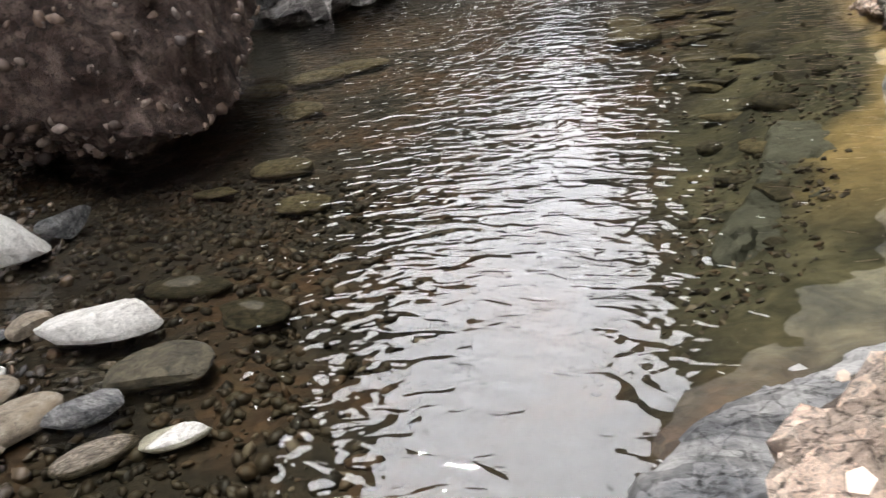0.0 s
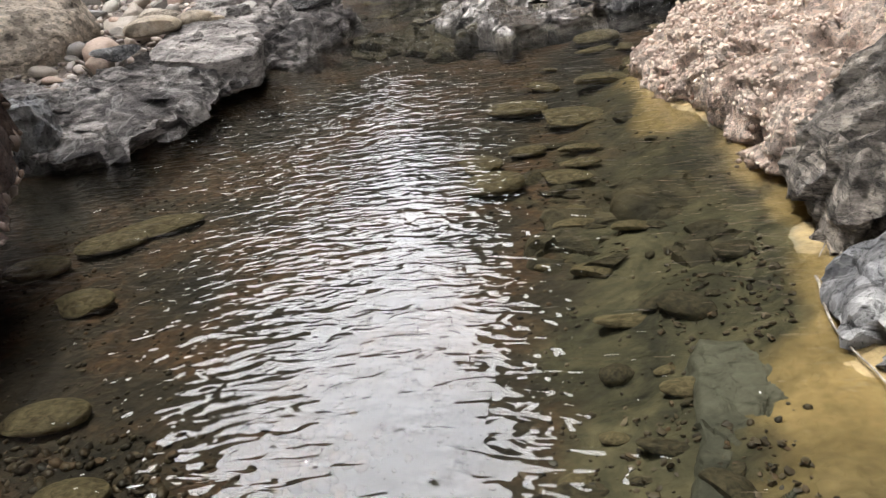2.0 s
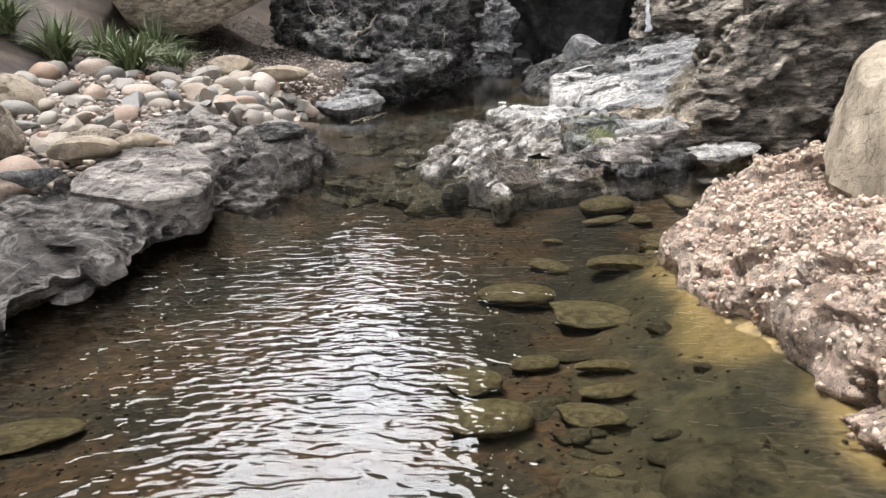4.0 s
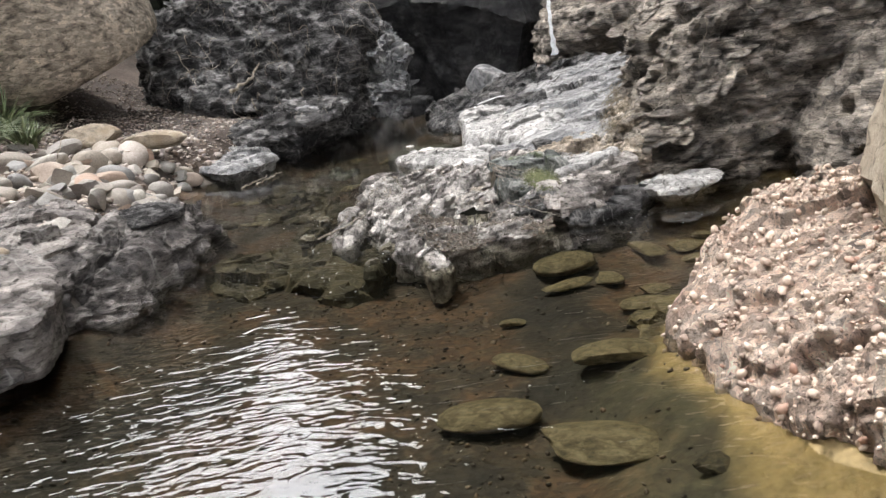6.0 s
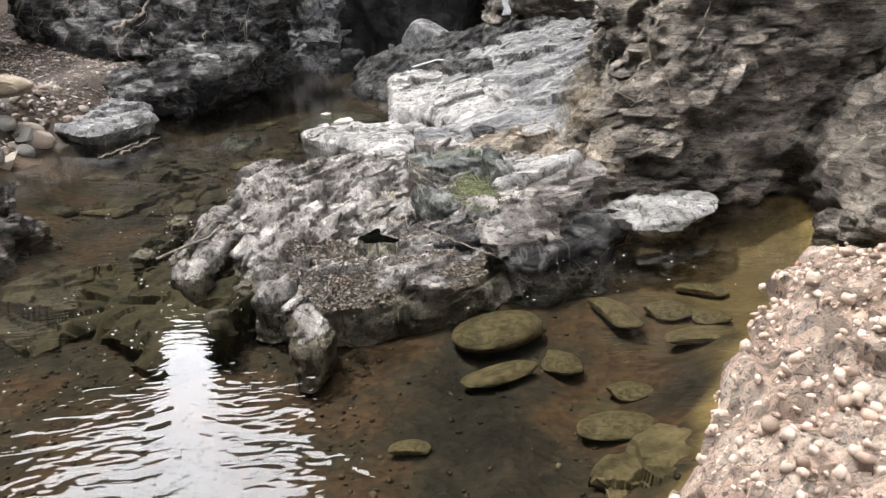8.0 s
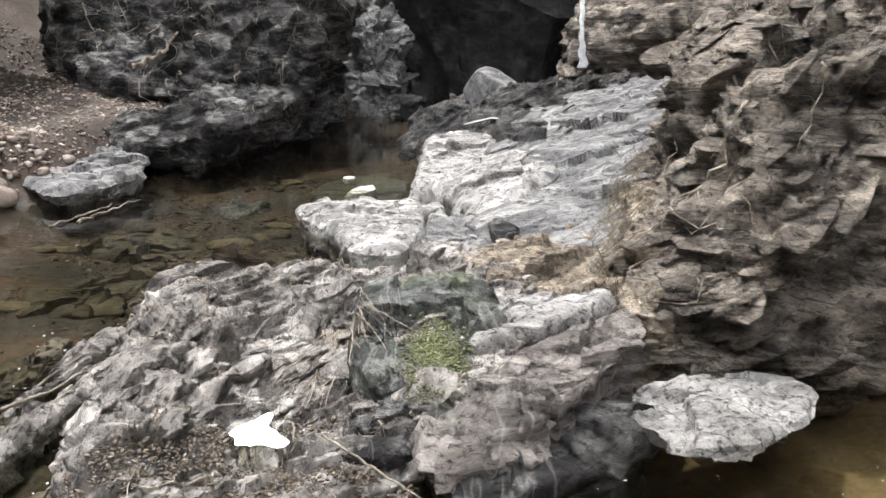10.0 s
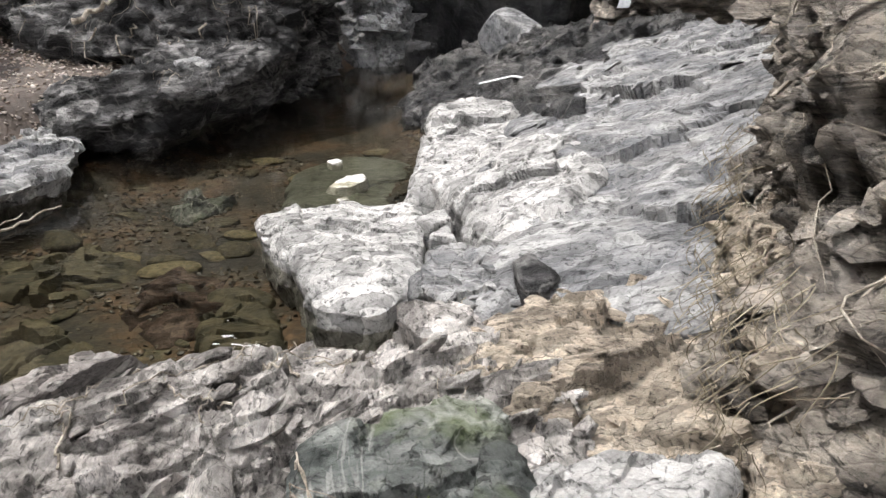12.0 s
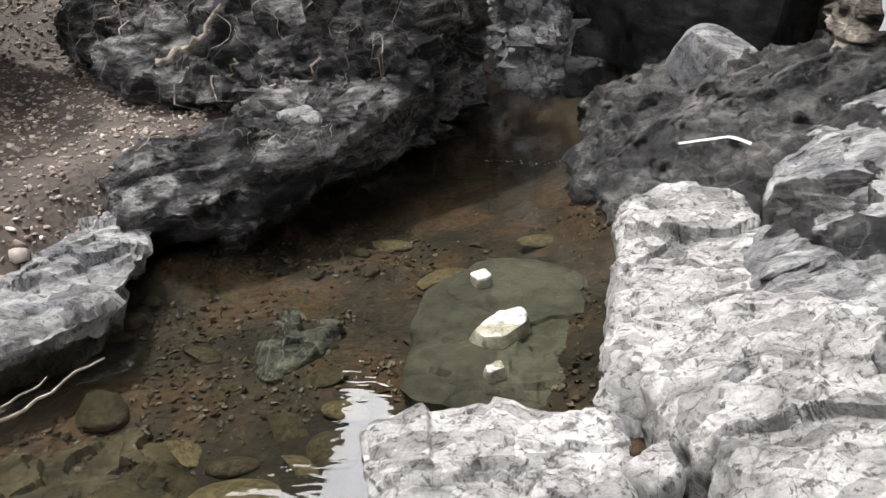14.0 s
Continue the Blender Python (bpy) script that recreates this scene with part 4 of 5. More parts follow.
rock("wedge_rock", "grey", "pale upright wedge of rock at the head of the pool", [(0.0, 20.4), (0.3, 20.45), (0.4, 20.9), (0.2, 21.6), (-0.25, 21.6), (-0.3, 21.0)], plane(1.7, 0.0, 21.0, -0.7, 0.2), bottom=-0.3, n=110, rings=20, side=24, lip=0.15, rough=0.12, size=1.8, strata=0.04, under=-0.2, facet=0.12, seed=32)
rock("head_boulder", "black", "huge smooth boulder over the head of the pool, blackened as in cave shade", [(-1.2, 22.0), (0.4, 21.2), (1.4, 20.4), (2.6, 19.6), (3.4, 20.4), (3.4, 23.0), (1.0, 24.5), (-1.2, 24.0)], lambda x, y: 2.9 - 0.1 * (x - 1.2) ** 2 - 0.1 * (y - 22) ** 2, bottom=-0.2, n=180, rings=34, side=20, under=0.7, lip=0.7, rough=0.12, size=0.8, facet=0.02, seed=33, category="boulder")
rock("head_rock", "cliff", "dark rock shoulder above the cascade", [(2.6, 17.6), (3.2, 17.2), (4.6, 17.0), (5.6, 18.5), (5.0, 21.0), (3.2, 20.0), (2.7, 18.6)], plane(1.9, 3.6, 18.6, 0.4, 0.1), bottom=0.0, n=160, rings=28, side=22, lip=0.4, rough=0.2, size=1.4, strata=0.08, bed=0.16, seed=34)
v, f = round_stone(5, 351, (1.95, 1.5, 1.3), 5, 0.12, 0.02, 0.9)
thing("boulder", turned(v, 8, 12, 20) + np.array([-5.0, 16.7, 2.12]), f, M["tan"], "large smooth beige boulder beyond the cobble bar", "boulder")
rock("boulder", "tan", "smooth brown boulder at the edge of the cobble bar", [(-4.9, 7.9), (-4.1, 7.8), (-3.6, 8.3), (-3.7, 9.2), (-4.5, 9.6), (-5.4, 9.0)], lambda x, y: 0.95 - 0.3 * (x + 4.4) ** 2 - 0.3 * (y - 8.7) ** 2, bottom=0.1, n=110, rings=24, lip=0.25, rough=0.05, size=1.2, facet=0.02, seed=36, category="boulder")
rock("boulder", "beige", "long pale boulder behind the brown one", [(-6.6, 9.6), (-5.4, 9.4), (-4.4, 9.9), (-4.2, 10.7), (-5.4, 11.4), (-6.8, 10.9)], lambda x, y: 1.0 - 0.12 * (x + 5.4) ** 2 - 0.3 * (y - 10.4) ** 2, bottom=0.2, n=110, rings=24, lip=0.25, rough=0.06, size=1.0, facet=0.02, seed=37, category="boulder")

# cascade: thin white falling water and foam
k = Nodes("white_water", 0.35, 0.5)
M["foam"] = k.done(k.ramp(k.noise(14, 6, 0.7), [(0.3, (0.45, 0.47, 0.48)), (0.6, (0.8, 0.82, 0.83))]), k.bump(k.noise(20, 5, 0.7), 0.6, 0.02))


def ribbon(points, widths, thick=0.02, seed=0):
    """A thin lens-shaped run of white water."""
    p = np.array(points, float)
    m = 18
    t = np.linspace(0, 1, m)
    q = np.c_[[np.interp(t, np.linspace(0, 1, len(p)), p[:, c]) for c in range(3)]].T
    w = np.interp(t, np.linspace(0, 1, len(widths)), widths)
    v = []
    for i in range(m):
        d = q[min(i + 1, m - 1)] - q[max(i - 1, 0)]
        a = np.cross(d, [0, 0, 1.0])
        a = np.array([1.0, 0, 0]) if np.linalg.norm(a) < 1e-4 else a / np.linalg.norm(a)
        u = np.cross(a, d)
        u /= np.linalg.norm(u)
        for j, (s, h) in enumerate(((-1, 0), (-0.5, 0.8), (0, 1), (0.5, 0.8), (1, 0), (0, -0.6))):
            v.append(q[i] + a * w[i] * s * (1 + 0.3 * math.sin(i * 1.7 + j + seed)) + u * thick * h)
    f = [[i * 6 + j, i * 6 + (j + 1) % 6, (i + 1) * 6 + (j + 1) % 6, (i + 1) * 6 + j] for i in range(m - 1) for j in range(6)]
    return np.array(v), f


for name, pts, wd, label in (("waterfall", [(2.72, 17.5, 1.75), (2.7, 17.35, 1.3), (2.72, 17.28, 0.9)], [0.03, 0.025, 0.06], "thin white waterfall dropping into a rock channel"),
                             ("cascade", [(1.86, 15.85, 0.47), (1.65, 16.45, 0.43), (1.36, 16.66, 0.335)], [0.008, 0.02, 0.012], "thin run of white water over dark rock")):
    v, f = ribbon(pts, wd, 0.01)
    thing(name, v, f, M["foam"], label, "water")

# rocks under water and small broken rocks among the large ones
for name, mat, label, outline, z, bottom, more in (
    ("submerged_slab", "pool_slab", "smooth green-grey slab lying under shallow water", [(0.88, 3.62), (1.16, 3.58), (1.12, 3.2), (1.06, 2.7), (1.0, 2.2), (0.72, 2.15), (0.6, 2.4), (0.75, 2.85)], -0.07, -0.3, dict(facet=0.015)),
    ("submerged_rock", "wet_dark", "lumpy algae-covered rock under the water", [(0.85, 5.35), (1.25, 5.3), (1.3, 4.9), (1.0, 4.7), (0.8, 4.95)], -0.130, -0.45, dict(facet=0.035)),
    ("submerged_rock", "wet_dark", "lumpy algae-covered rock under the water", [(0.95, 4.55), (1.2, 4.5), (1.25, 4.1), (1.0, 3.95), (0.85, 4.2)], -0.140, -0.45, dict(facet=0.035)),
    ("submerged_rock", "wet_dark", "dark ledge of rock under the lower pool", [(0.4, 5.2), (0.75, 5.1), (0.8, 4.5), (0.5, 4.3), (0.3, 4.6)], -0.210, -0.455, dict(facet=0.045)),
    ("submerged_rock", "wet", "ochre-dusted rock at the conglomerate's foot", [(1.0, 7.1), (1.3, 7.2), (1.35, 6.6), (1.1, 6.3), (0.95, 6.6)], -0.120, -0.45, dict(facet=0.035)),
    ("submerged_rock", "wet", "ochre-dusted rock at the conglomerate's foot", [(1.15, 8.1), (1.5, 8.3), (1.6, 7.9), (1.3, 7.55), (1.1, 7.7)], -0.120, -0.45, dict(facet=0.035)),
    ("submerged_slab", "pool_slab", "large grey slab under the upper pool", [(-0.08, 15.35), (0.2, 15.75), (0.6, 15.7), (0.95, 15.35), (0.92, 14.5), (0.7, 14.1), (0.0, 14.2), (-0.04, 14.8)], -0.055, -0.3, dict(facet=0.012, rough=0.02, lip=0.05)),
    ("emergent_stone", "pale_stone", "white stone cap just above the pool", [(0.26, 14.68), (0.36, 14.85), (0.52, 14.95), (0.56, 14.78), (0.46, 14.6), (0.34, 14.58)], 0.006, -0.08, dict(lip=0.06, facet=0.005, rough=0.012, n=60, rings=16)),
    ("emergent_stone", "pale_stone", "small white stone tip above the pool", [(0.17, 15.32), (0.26, 15.4), (0.31, 15.3), (0.24, 15.22)], 0.006, -0.08, dict(lip=0.06, facet=0.005, rough=0.008, n=40, rings=10)),
    ("emergent_stone", "pale_stone", "small white stone tip above the pool", [(0.38, 14.36), (0.46, 14.42), (0.5, 14.34), (0.42, 14.28)], 0.005, -0.08, dict(lip=0.06, facet=0.005, rough=0.008, n=40, rings=10)),
    ("submerged_rock", "green", "pale green rock under the upper pool", [(-0.95, 14.9), (-0.75, 15.3), (-0.5, 15.2), (-0.5, 14.7), (-0.7, 14.5)], -0.170, -0.45, dict(facet=0.04)),
    ("submerged_rock", "wet_dark", "brown ledge under the upper pool", [(-1.5, 12.6), (-0.9, 12.9), (-0.5, 12.6), (-0.7, 12.1), (-1.3, 12.0)], -0.160, -0.45, dict(facet=0.045)),
    ("submerged_rock", "wet_dark", "brown ledge under the upper pool", [(-1.6, 13.8), (-1.0, 14.0), (-0.6, 13.6), (-0.9, 13.2), (-1.5, 13.3)], -0.170, -0.45, dict(facet=0.045)),
    ("submerged_rock", "brown", "rust-brown slab under the upper pool", [(-0.5, 13.7), (-0.1, 13.5), (0.05, 13.0), (-0.2, 12.6), (-0.5, 12.9)], -0.170, -0.45, dict(facet=0.03)),
    ("submerged_rock", "wet_dark", "green-brown rock under the upper pool", [(0.0, 13.2), (0.3, 12.9), (0.4, 12.5), (0.1, 12.4), (-0.1, 12.8)], -0.130, -0.45, dict(facet=0.04)),
    ("submerged_rock", "wet_dark", "shelving rock under the riffle", [(-0.95, 11.1), (-0.45, 11.3), (-0.2, 10.4), (-0.1, 9.5), (-0.5, 9.2), (-0.9, 9.9)], -0.105, -0.45, dict(facet=0.05, n=180, rings=36)),
    ("submerged_rock", "wet_dark", "shelving rock under the riffle", [(-1.5, 10.6), (-1.0, 10.9), (-0.8, 10.0), (-1.1, 9.5), (-1.5, 9.9)], -0.150, -0.45, dict(facet=0.045)),
    ("bank_stone", "grey", "flat pale stone lying on the dark bank", [(-1.6, 17.0), (-1.3, 16.62), (-0.98, 16.58), (-1.05, 16.75), (-1.4, 17.15)], 0.6, 0.4, dict(facet=0.015, n=70, rings=12)),
    ("gap_stone", "white", "triangular pale stone wedged between slabs", [(0.95, 13.5), (1.12, 13.7), (1.16, 13.5), (1.05, 13.38)], 0.13, -0.05, dict(facet=0.01, rough=0.01, n=60, rings=10)),
    ("gap_stone", "white", "pale stone wedged between slabs", [(1.04, 13.2), (1.13, 13.34), (1.2, 13.1)], 0.14, -0.05, dict(facet=0.01, rough=0.01, n=60, rings=10)),
    ("dark_stone", "bank", "dark triangular stone on the grey slope", [(1.44, 12.48), (1.52, 12.58), (1.62, 12.36), (1.56, 12.18), (1.47, 12.2)], 0.262, 0.1, dict(facet=0.012, lip=0.015, n=70, rings=12)),
    ("dark_rock", "wet_black", "dark mottled rock beside the white block", [(1.63, 14.8), (1.7, 15.3), (2.2, 15.5), (2.35, 15.0), (1.95, 14.45)], 0.53, 0.1, dict(facet=0.05)),
    ("broken_rock", "grey", "broken grey rock between slab and slope", [(1.0, 12.5), (1.1, 13.0), (1.4, 12.9), (1.45, 12.4), (1.2, 12.2)], 0.19, -0.05, dict(facet=0.022, fsize=4)),
    ("broken_rock", "grey", "broken grey rock beside the white block", [(1.3, 13.7), (1.5, 14.3), (1.85, 14.2), (1.8, 13.6), (1.5, 13.4)], 0.33, 0.0, dict(facet=0.025, fsize=4)),
    ("outcrop_stone", "mound", "rough grey stone at the outcrop's lower tip", [(-0.1, 9.55), (0.0, 9.85), (0.14, 9.8), (0.14, 9.55), (0.0, 9.45)], 0.07, -0.2, dict(facet=0.03, n=70, rings=12)),
    ("outcrop_stone", "mound", "narrow wet stone at the outcrop's lower tip", [(0.14, 8.95), (0.15, 9.35), (0.27, 9.4), (0.28, 9.1), (0.2, 8.9)], -0.015, -0.2, dict(facet=0.03, n=70, rings=12)),
    ("rock_rib", "mound", "narrow wet rib of rock barely above the riffle", [(-0.62, 10.2), (-0.56, 10.25), (-0.44, 10.8), (-0.34, 11.4), (-0.44, 11.42), (-0.52, 10.85)], 0.025, -0.3, dict(facet=0.03, fsize=5, n=140)),
    ("rock_rib", "wet_dark", "low rib of algae-covered rock in the riffle", [(-0.82, 10.3), (-0.74, 10.3), (-0.62, 10.8), (-0.64, 11.25), (-0.72, 11.25), (-0.74, 10.8)], -0.005, -0.3, dict(facet=0.03, fsize=5, n=140)),
    ("rock_rib", "mound", "narrow wet rib of rock barely above the riffle", [(-0.5, 9.95), (-0.43, 9.95), (-0.3, 10.5), (-0.27, 10.95), (-0.36, 10.9), (-0.4, 10.45)], 0.02, -0.3, dict(facet=0.03, fsize=5, n=140)),
    ("rock_rib", "wet_dark", "low rib of algae-covered rock in the riffle", [(-0.3, 9.3), (-0.22, 9.3), (-0.02, 9.85), (0.02, 10.1), (-0.08, 10.05), (-0.2, 9.7)], 0.0, -0.3, dict(facet=0.03, fsize=5, n=140)),
    ("waterline_rock", "bank", "wet black rock at the outcrop's foot", [(1.2, 9.75), (1.4, 10.0), (1.8, 10.35), (1.95, 10.2), (1.6, 9.85), (1.35, 9.65)], 0.06, -0.25, dict(facet=0.05)),
    ("rock_edge", "tan", "brown root-covered edge at the cliff's foot", [(2.0, 10.75), (2.02, 11.4), (2.25, 12.2), (2.6, 13.0), (2.95, 13.3), (2.9, 12.4), (2.6, 11.6), (2.4, 10.75)], 0.5, -0.1, dict(facet=0.06, fsize=4, lip=0.2, under=-0.08, side=20, rough=0.08, n=200, rings=36, strata=0.05, bed=0.08)),
    # grey stone in the near-black rock, for the shade around it
    ("head_stone", "black", "grey stone beside the wedge rock, blackened as in shade", [(0.5, 20.2), (0.8, 20.3), (0.9, 20.0), (0.7, 19.8), (0.5, 19.9)], 0.3, -0.1, dict(facet=0.03, n=60, rings=10)),
):
    settings = dict(lip=0.04, rough=0.03, size=2.0, jag=0.08, seed=int(rng.integers(100, 900)), n=110, rings=20, side=8)
    settings.update(more)
    rock(name, mat, label, outline, plane(z), bottom=bottom, **settings)

# a puddle caught on the outcrop
pud = resampled([(0.42, 9.98), (0.46, 10.1), (0.56, 10.16), (0.6, 10.02), (0.66, 9.93), (0.55, 9.87), (0.46, 9.9)], 60)
pud = pud + (pud - np.array([0.54, 10.0])) * (0.4 * fbm(np.c_[pud * 14, np.zeros(60)], 3, 5)[:, None] - 0.2)
pv = np.vstack([[0.53, 10.0, 0.128], np.c_[pud, 0.128 + 0.075 * (pud[:, 1] - 10.0)], np.c_[pud, np.full(60, 0.04)]])
pf = [[0, 1 + i, 1 + (i + 1) % 60] for i in range(60)] + [[1 + i, 61 + i, 61 + (i + 1) % 60, 1 + (i + 1) % 60] for i in range(60)]
thing("puddle", pv, pf, M["still"], "thin film of water shining on the outcrop", "water")

# foam flecks on the water
def flecks(name, n, box, keep, label, height=None):
    x, y = rng.uniform(box[0], box[1], n), rng.uniform(box[2], box[3], n)
    ok = keep(x, y)
    x, y = x[ok], y[ok]
    s = np.exp(rng.uniform(np.log(0.003), np.log(0.011), len(x)))
    v, f = strewn(np.c_[x, y, np.full(len(x), 0.003) if height is None else height(x, y)], s, [(p * np.array([1, 0.8, 0.25]), q) for p, q in GRAINS], 4)
    return thing(name, v, f, M["foam"], label, "foam", kind="stuff")


flecks("foam_flecks", 60, (0.9, 2.7, 9.2, 10.0), lambda x, y: y < 9.55 + 0.25 * x, "small white foam flecks drifting by the plate stone")
flecks("riffle_flecks", 160, (-1.2, 0.2, 8.6, 11.4), lambda x, y: x < 0.1, "small white foam flecks on the riffle")
flecks("cascade_foam", 500, (1.1, 3.2, 16.2, 17.4), lambda x, y: np.abs(y - 17.6 + 0.62 * (x - 0.6)) < 0.06 * (1 + np.sin(9 * x)), "white broken water running over dark rock", lambda x, y: 0.09 + 0.3 * np.clip(x - 0.6, 0, 3) + 0.03 * (y - 16))
flecks("pool_foam", 200, (-0.1, 0.8, 17.2, 17.7), lambda x, y: np.abs(y - 17.5 + 0.2 * x) < 0.12 * x + 0.02, "white foam where the cascade enters the pool")
flecks("pool_flecks", 22, (-1.6, 1.0, 3.0, 8.5), lambda x, y: x > -9, "sparse white flecks on the lower pool")

# twigs and drift sticks
for pts, r, label in (
    ([(-0.66, 10.25, 0.02), (-0.5, 10.45, 0.03), (-0.36, 10.68, 0.04), (-0.24, 10.9, 0.06)], 0.008, "pale bent driftwood stick at the water's edge"),
    ([(-0.58, 10.29, 0.02), (-0.5, 10.7, 0.03), (-0.42, 11.1, 0.04), (-0.34, 11.3, 0.06)], 0.007, "pale bent driftwood stick at the water's edge"),
    ([(-0.5, 10.0, 0.02), (-0.38, 10.4, 0.03), (-0.3, 10.8, 0.06)], 0.005, "thin driftwood twig at the water's edge"),
    ([(0.78, 9.86, 0.2), (0.95, 9.74, 0.15), (1.12, 9.62, 0.1)], 0.005, "straight pale twig leaning from the outcrop"),
    ([(-1.6, 13.55, 0.01), (-1.5, 13.8, 0.03), (-1.4, 14.3, 0.02)], 0.012, "long pale stick lying in the shallows"),
    ([(-1.75, 13.4, 0.01), (-1.62, 13.75, 0.02), (-1.55, 14.1, 0.02)], 0.01, "long pale stick lying in the shallows"),
    ([(1.6, 4.85, 0.05), (1.62, 4.55, 0.03), (1.55, 4.2, 0.03), (1.42, 3.95, 0.02)], 0.006, "thin pale root along the waterline"),
    ([(1.36, 3.8, 0.02), (1.3, 3.5, 0.02), (1.32, 3.2, 0.02), (1.4, 2.8, 0.03)], 0.006, "thin pale root along the waterline"),
    ([(-3.4, 12.6, 0.6), (-3.35, 12.75, 0.85), (-3.2, 12.8, 1.05)], 0.008, "dry twig standing among the cobbles"),
    ([(-2.3, 16.9, 0.95), (-2.0, 17.0, 1.1), (-1.8, 17.1, 1.35)], 0.03, "bleached branch on the dark bank"),
):
    t = np.linspace(0, 1, 14)
    q = np.array(pts)
    q = np.c_[[np.interp(t, np.linspace(0, 1, len(q)), q[:, c]) for c in range(3)]].T + rng.normal(size=(14, 3)) * r * 0.6
    v, f = tube(q, np.linspace(r, r * 0.4, 14), 7)
    thing("twig", v, f, M["root"], label, "twig")

# roots fanning over the outcrop's crest
fan = []
for i in range(60):
    a, ln = rng.normal() * 0.42, rng.uniform(0.3, 0.9)
    t = np.linspace(0, 1, 12)
    x = 0.72 + 0.62 * ln * t * math.sin(a) + rng.normal() * 0.03 + 0.02 * np.sin(6 * t + i)
    y = 10.95 - 0.85 * ln * t * math.cos(a)
    z = np.maximum(mound_top(x, y) + 0.035, np.where((x > 0.8) & (x < 1.25) & (y > 10.15), 0.3 + 0.09 * (y - 10.7), 0)) + 0.02 * np.sin(4 * t + i) ** 2
    r = 0.0034 * math.exp(rng.normal() * 0.4)
    fan.append(tube(np.c_[x, y, z], np.linspace(r, r * 0.3, 12), 5))
thing("root_fan", *joined(fan), M["root"], "fan of pale dry roots spread over the outcrop", "roots", kind="stuff")

# dry stems hanging where the grey rock meets the cliff
k = Nodes("dry_straw", 0.8, 0.2)
M["straw"] = k.done(k.mix(0.5, k.ramp(k.island(), [(0.0, (0.12, 0.1, 0.07)), (0.6, (0.26, 0.22, 0.155)), (1.0, (0.42, 0.37, 0.28))]), k.ramp(k.noise(40, 3, 0.6), [(0.3, 0.6), (0.7, 1.3)]), "MULTIPLY"))
stems = []
for i in range(340):
    u = rng.uniform(0, 1)
    x0, y0 = np.interp(u, [0, 0.45, 1], [2.02, 2.12, 2.66]) + rng.normal() * 0.05, np.interp(u, [0, 0.45, 1], [10.75, 11.7, 13.3])
    z0, drop = rng.uniform(0.3, 0.75), rng.uniform(0.05, 0.16)
    t = np.linspace(0, 1, 7)
    x = x0 - 0.05 * t - 0.04 * np.sin(3 * t + i) - 0.3 * (0.75 - z0)
    stems.append(tube(np.c_[x, y0 + rng.normal() * 0.05 * t, z0 - drop * t], np.linspace(0.002, 0.0008, 7), 4))
thing("dry_stems", *joined(stems), M["straw"], "straw-coloured dry stems and roots hanging beside the cliff", "dry grass", kind="stuff")

# moss on the green block
k = Nodes("moss", 0.9, 0.1)
M["moss"] = k.done(k.ramp(k.island(), [(0.0, (0.06, 0.075, 0.03)), (0.6, (0.13, 0.138, 0.072)), (1.0, (0.24, 0.24, 0.145))]))
mx, my = rng.normal(1.14, 0.06, 2200), rng.normal(10.42, 0.15, 2200)
thing("moss", *strewn(np.c_[mx, my, 0.265 + 0.02 * (mx - 1.05) + 0.09 * (my - 10.7)], rng.uniform(0.003, 0.009, 2200)), M["moss"], "yellow-green moss growing on the dark green block", "moss", kind="stuff")

# tufts of long-leaved plants behind the cobble bar
k = Nodes("leaf", 0.5, 0.4)
M["leaf"] = k.done(k.mix(0.6, k.ramp(k.island(), [(0.0, (0.07, 0.1, 0.045)), (0.6, (0.14, 0.18, 0.085)), (1.0, (0.22, 0.24, 0.13))]), k.ramp(k.noise(30, 3, 0.6), [(0.3, 0.6), (0.7, 1.3)]), "MULTIPLY"))


def tuft(x, y, z, r, blades, label):
    out = []
    for _ in range(blades):
        a, lean, ln = rng.uniform(0, 2 * math.pi), rng.uniform(0.2, 1.0), r * rng.uniform(0.6, 1.2)
        w, m, v = r * 0.03, 7, []
        side = np.array([-math.sin(a), math.cos(a), 0])
        for i in range(m):
            t = i / (m - 1)
            p = np.array([math.cos(a) * lean * t * ln, math.sin(a) * lean * t * ln, ln * (t * 1.0 - 0.75 * lean * t * t)])
            ww = w * (1 - t) ** 0.7 * (0.5 + 1.5 * min(t * 3, 1)) * 0.6
            v += [p - side * ww, p + np.array([0, 0, -0.3 * ww]), p + side * ww, p + np.array([0, 0, 0.3 * ww])]
        f = [[i * 4 + j, i * 4 + (j + 1) % 4, i * 4 + 4 + (j + 1) % 4, i * 4 + 4 + j] for i in range(m - 1) for j in range(4)]
        out.append((np.array(v) + np.array([x, y, z]) + rng.normal(size=3) * r * 0.08 * np.array([1, 1, 0]), f))
    v, f = joined(out)
    thing("plant", v, f, M["leaf"], label, "plant")


for x, y, r in ((-5.7, 13.7, 0.55), (-4.7, 13.7, 0.5), (-5.2, 14.1, 0.5), (-4.9, 15.0, 0.5), (-4.3, 14.2, 0.35), (-6.3, 13.5, 0.5)):
    tuft(x, y, ground_at(x, y), 1.5 * r, 140, "grey-green tuft of narrow leaves behind the cobbles")

# ---- stones ----
STONES = [round_stone(3, 300 + i, (1, rng.uniform(0.65, 0.95), rng.uniform(0.45, 0.75)), (2, 0, 6, 9)[i % 4], 0.16, 0.02) for i in range(12)]
MESHES = {}


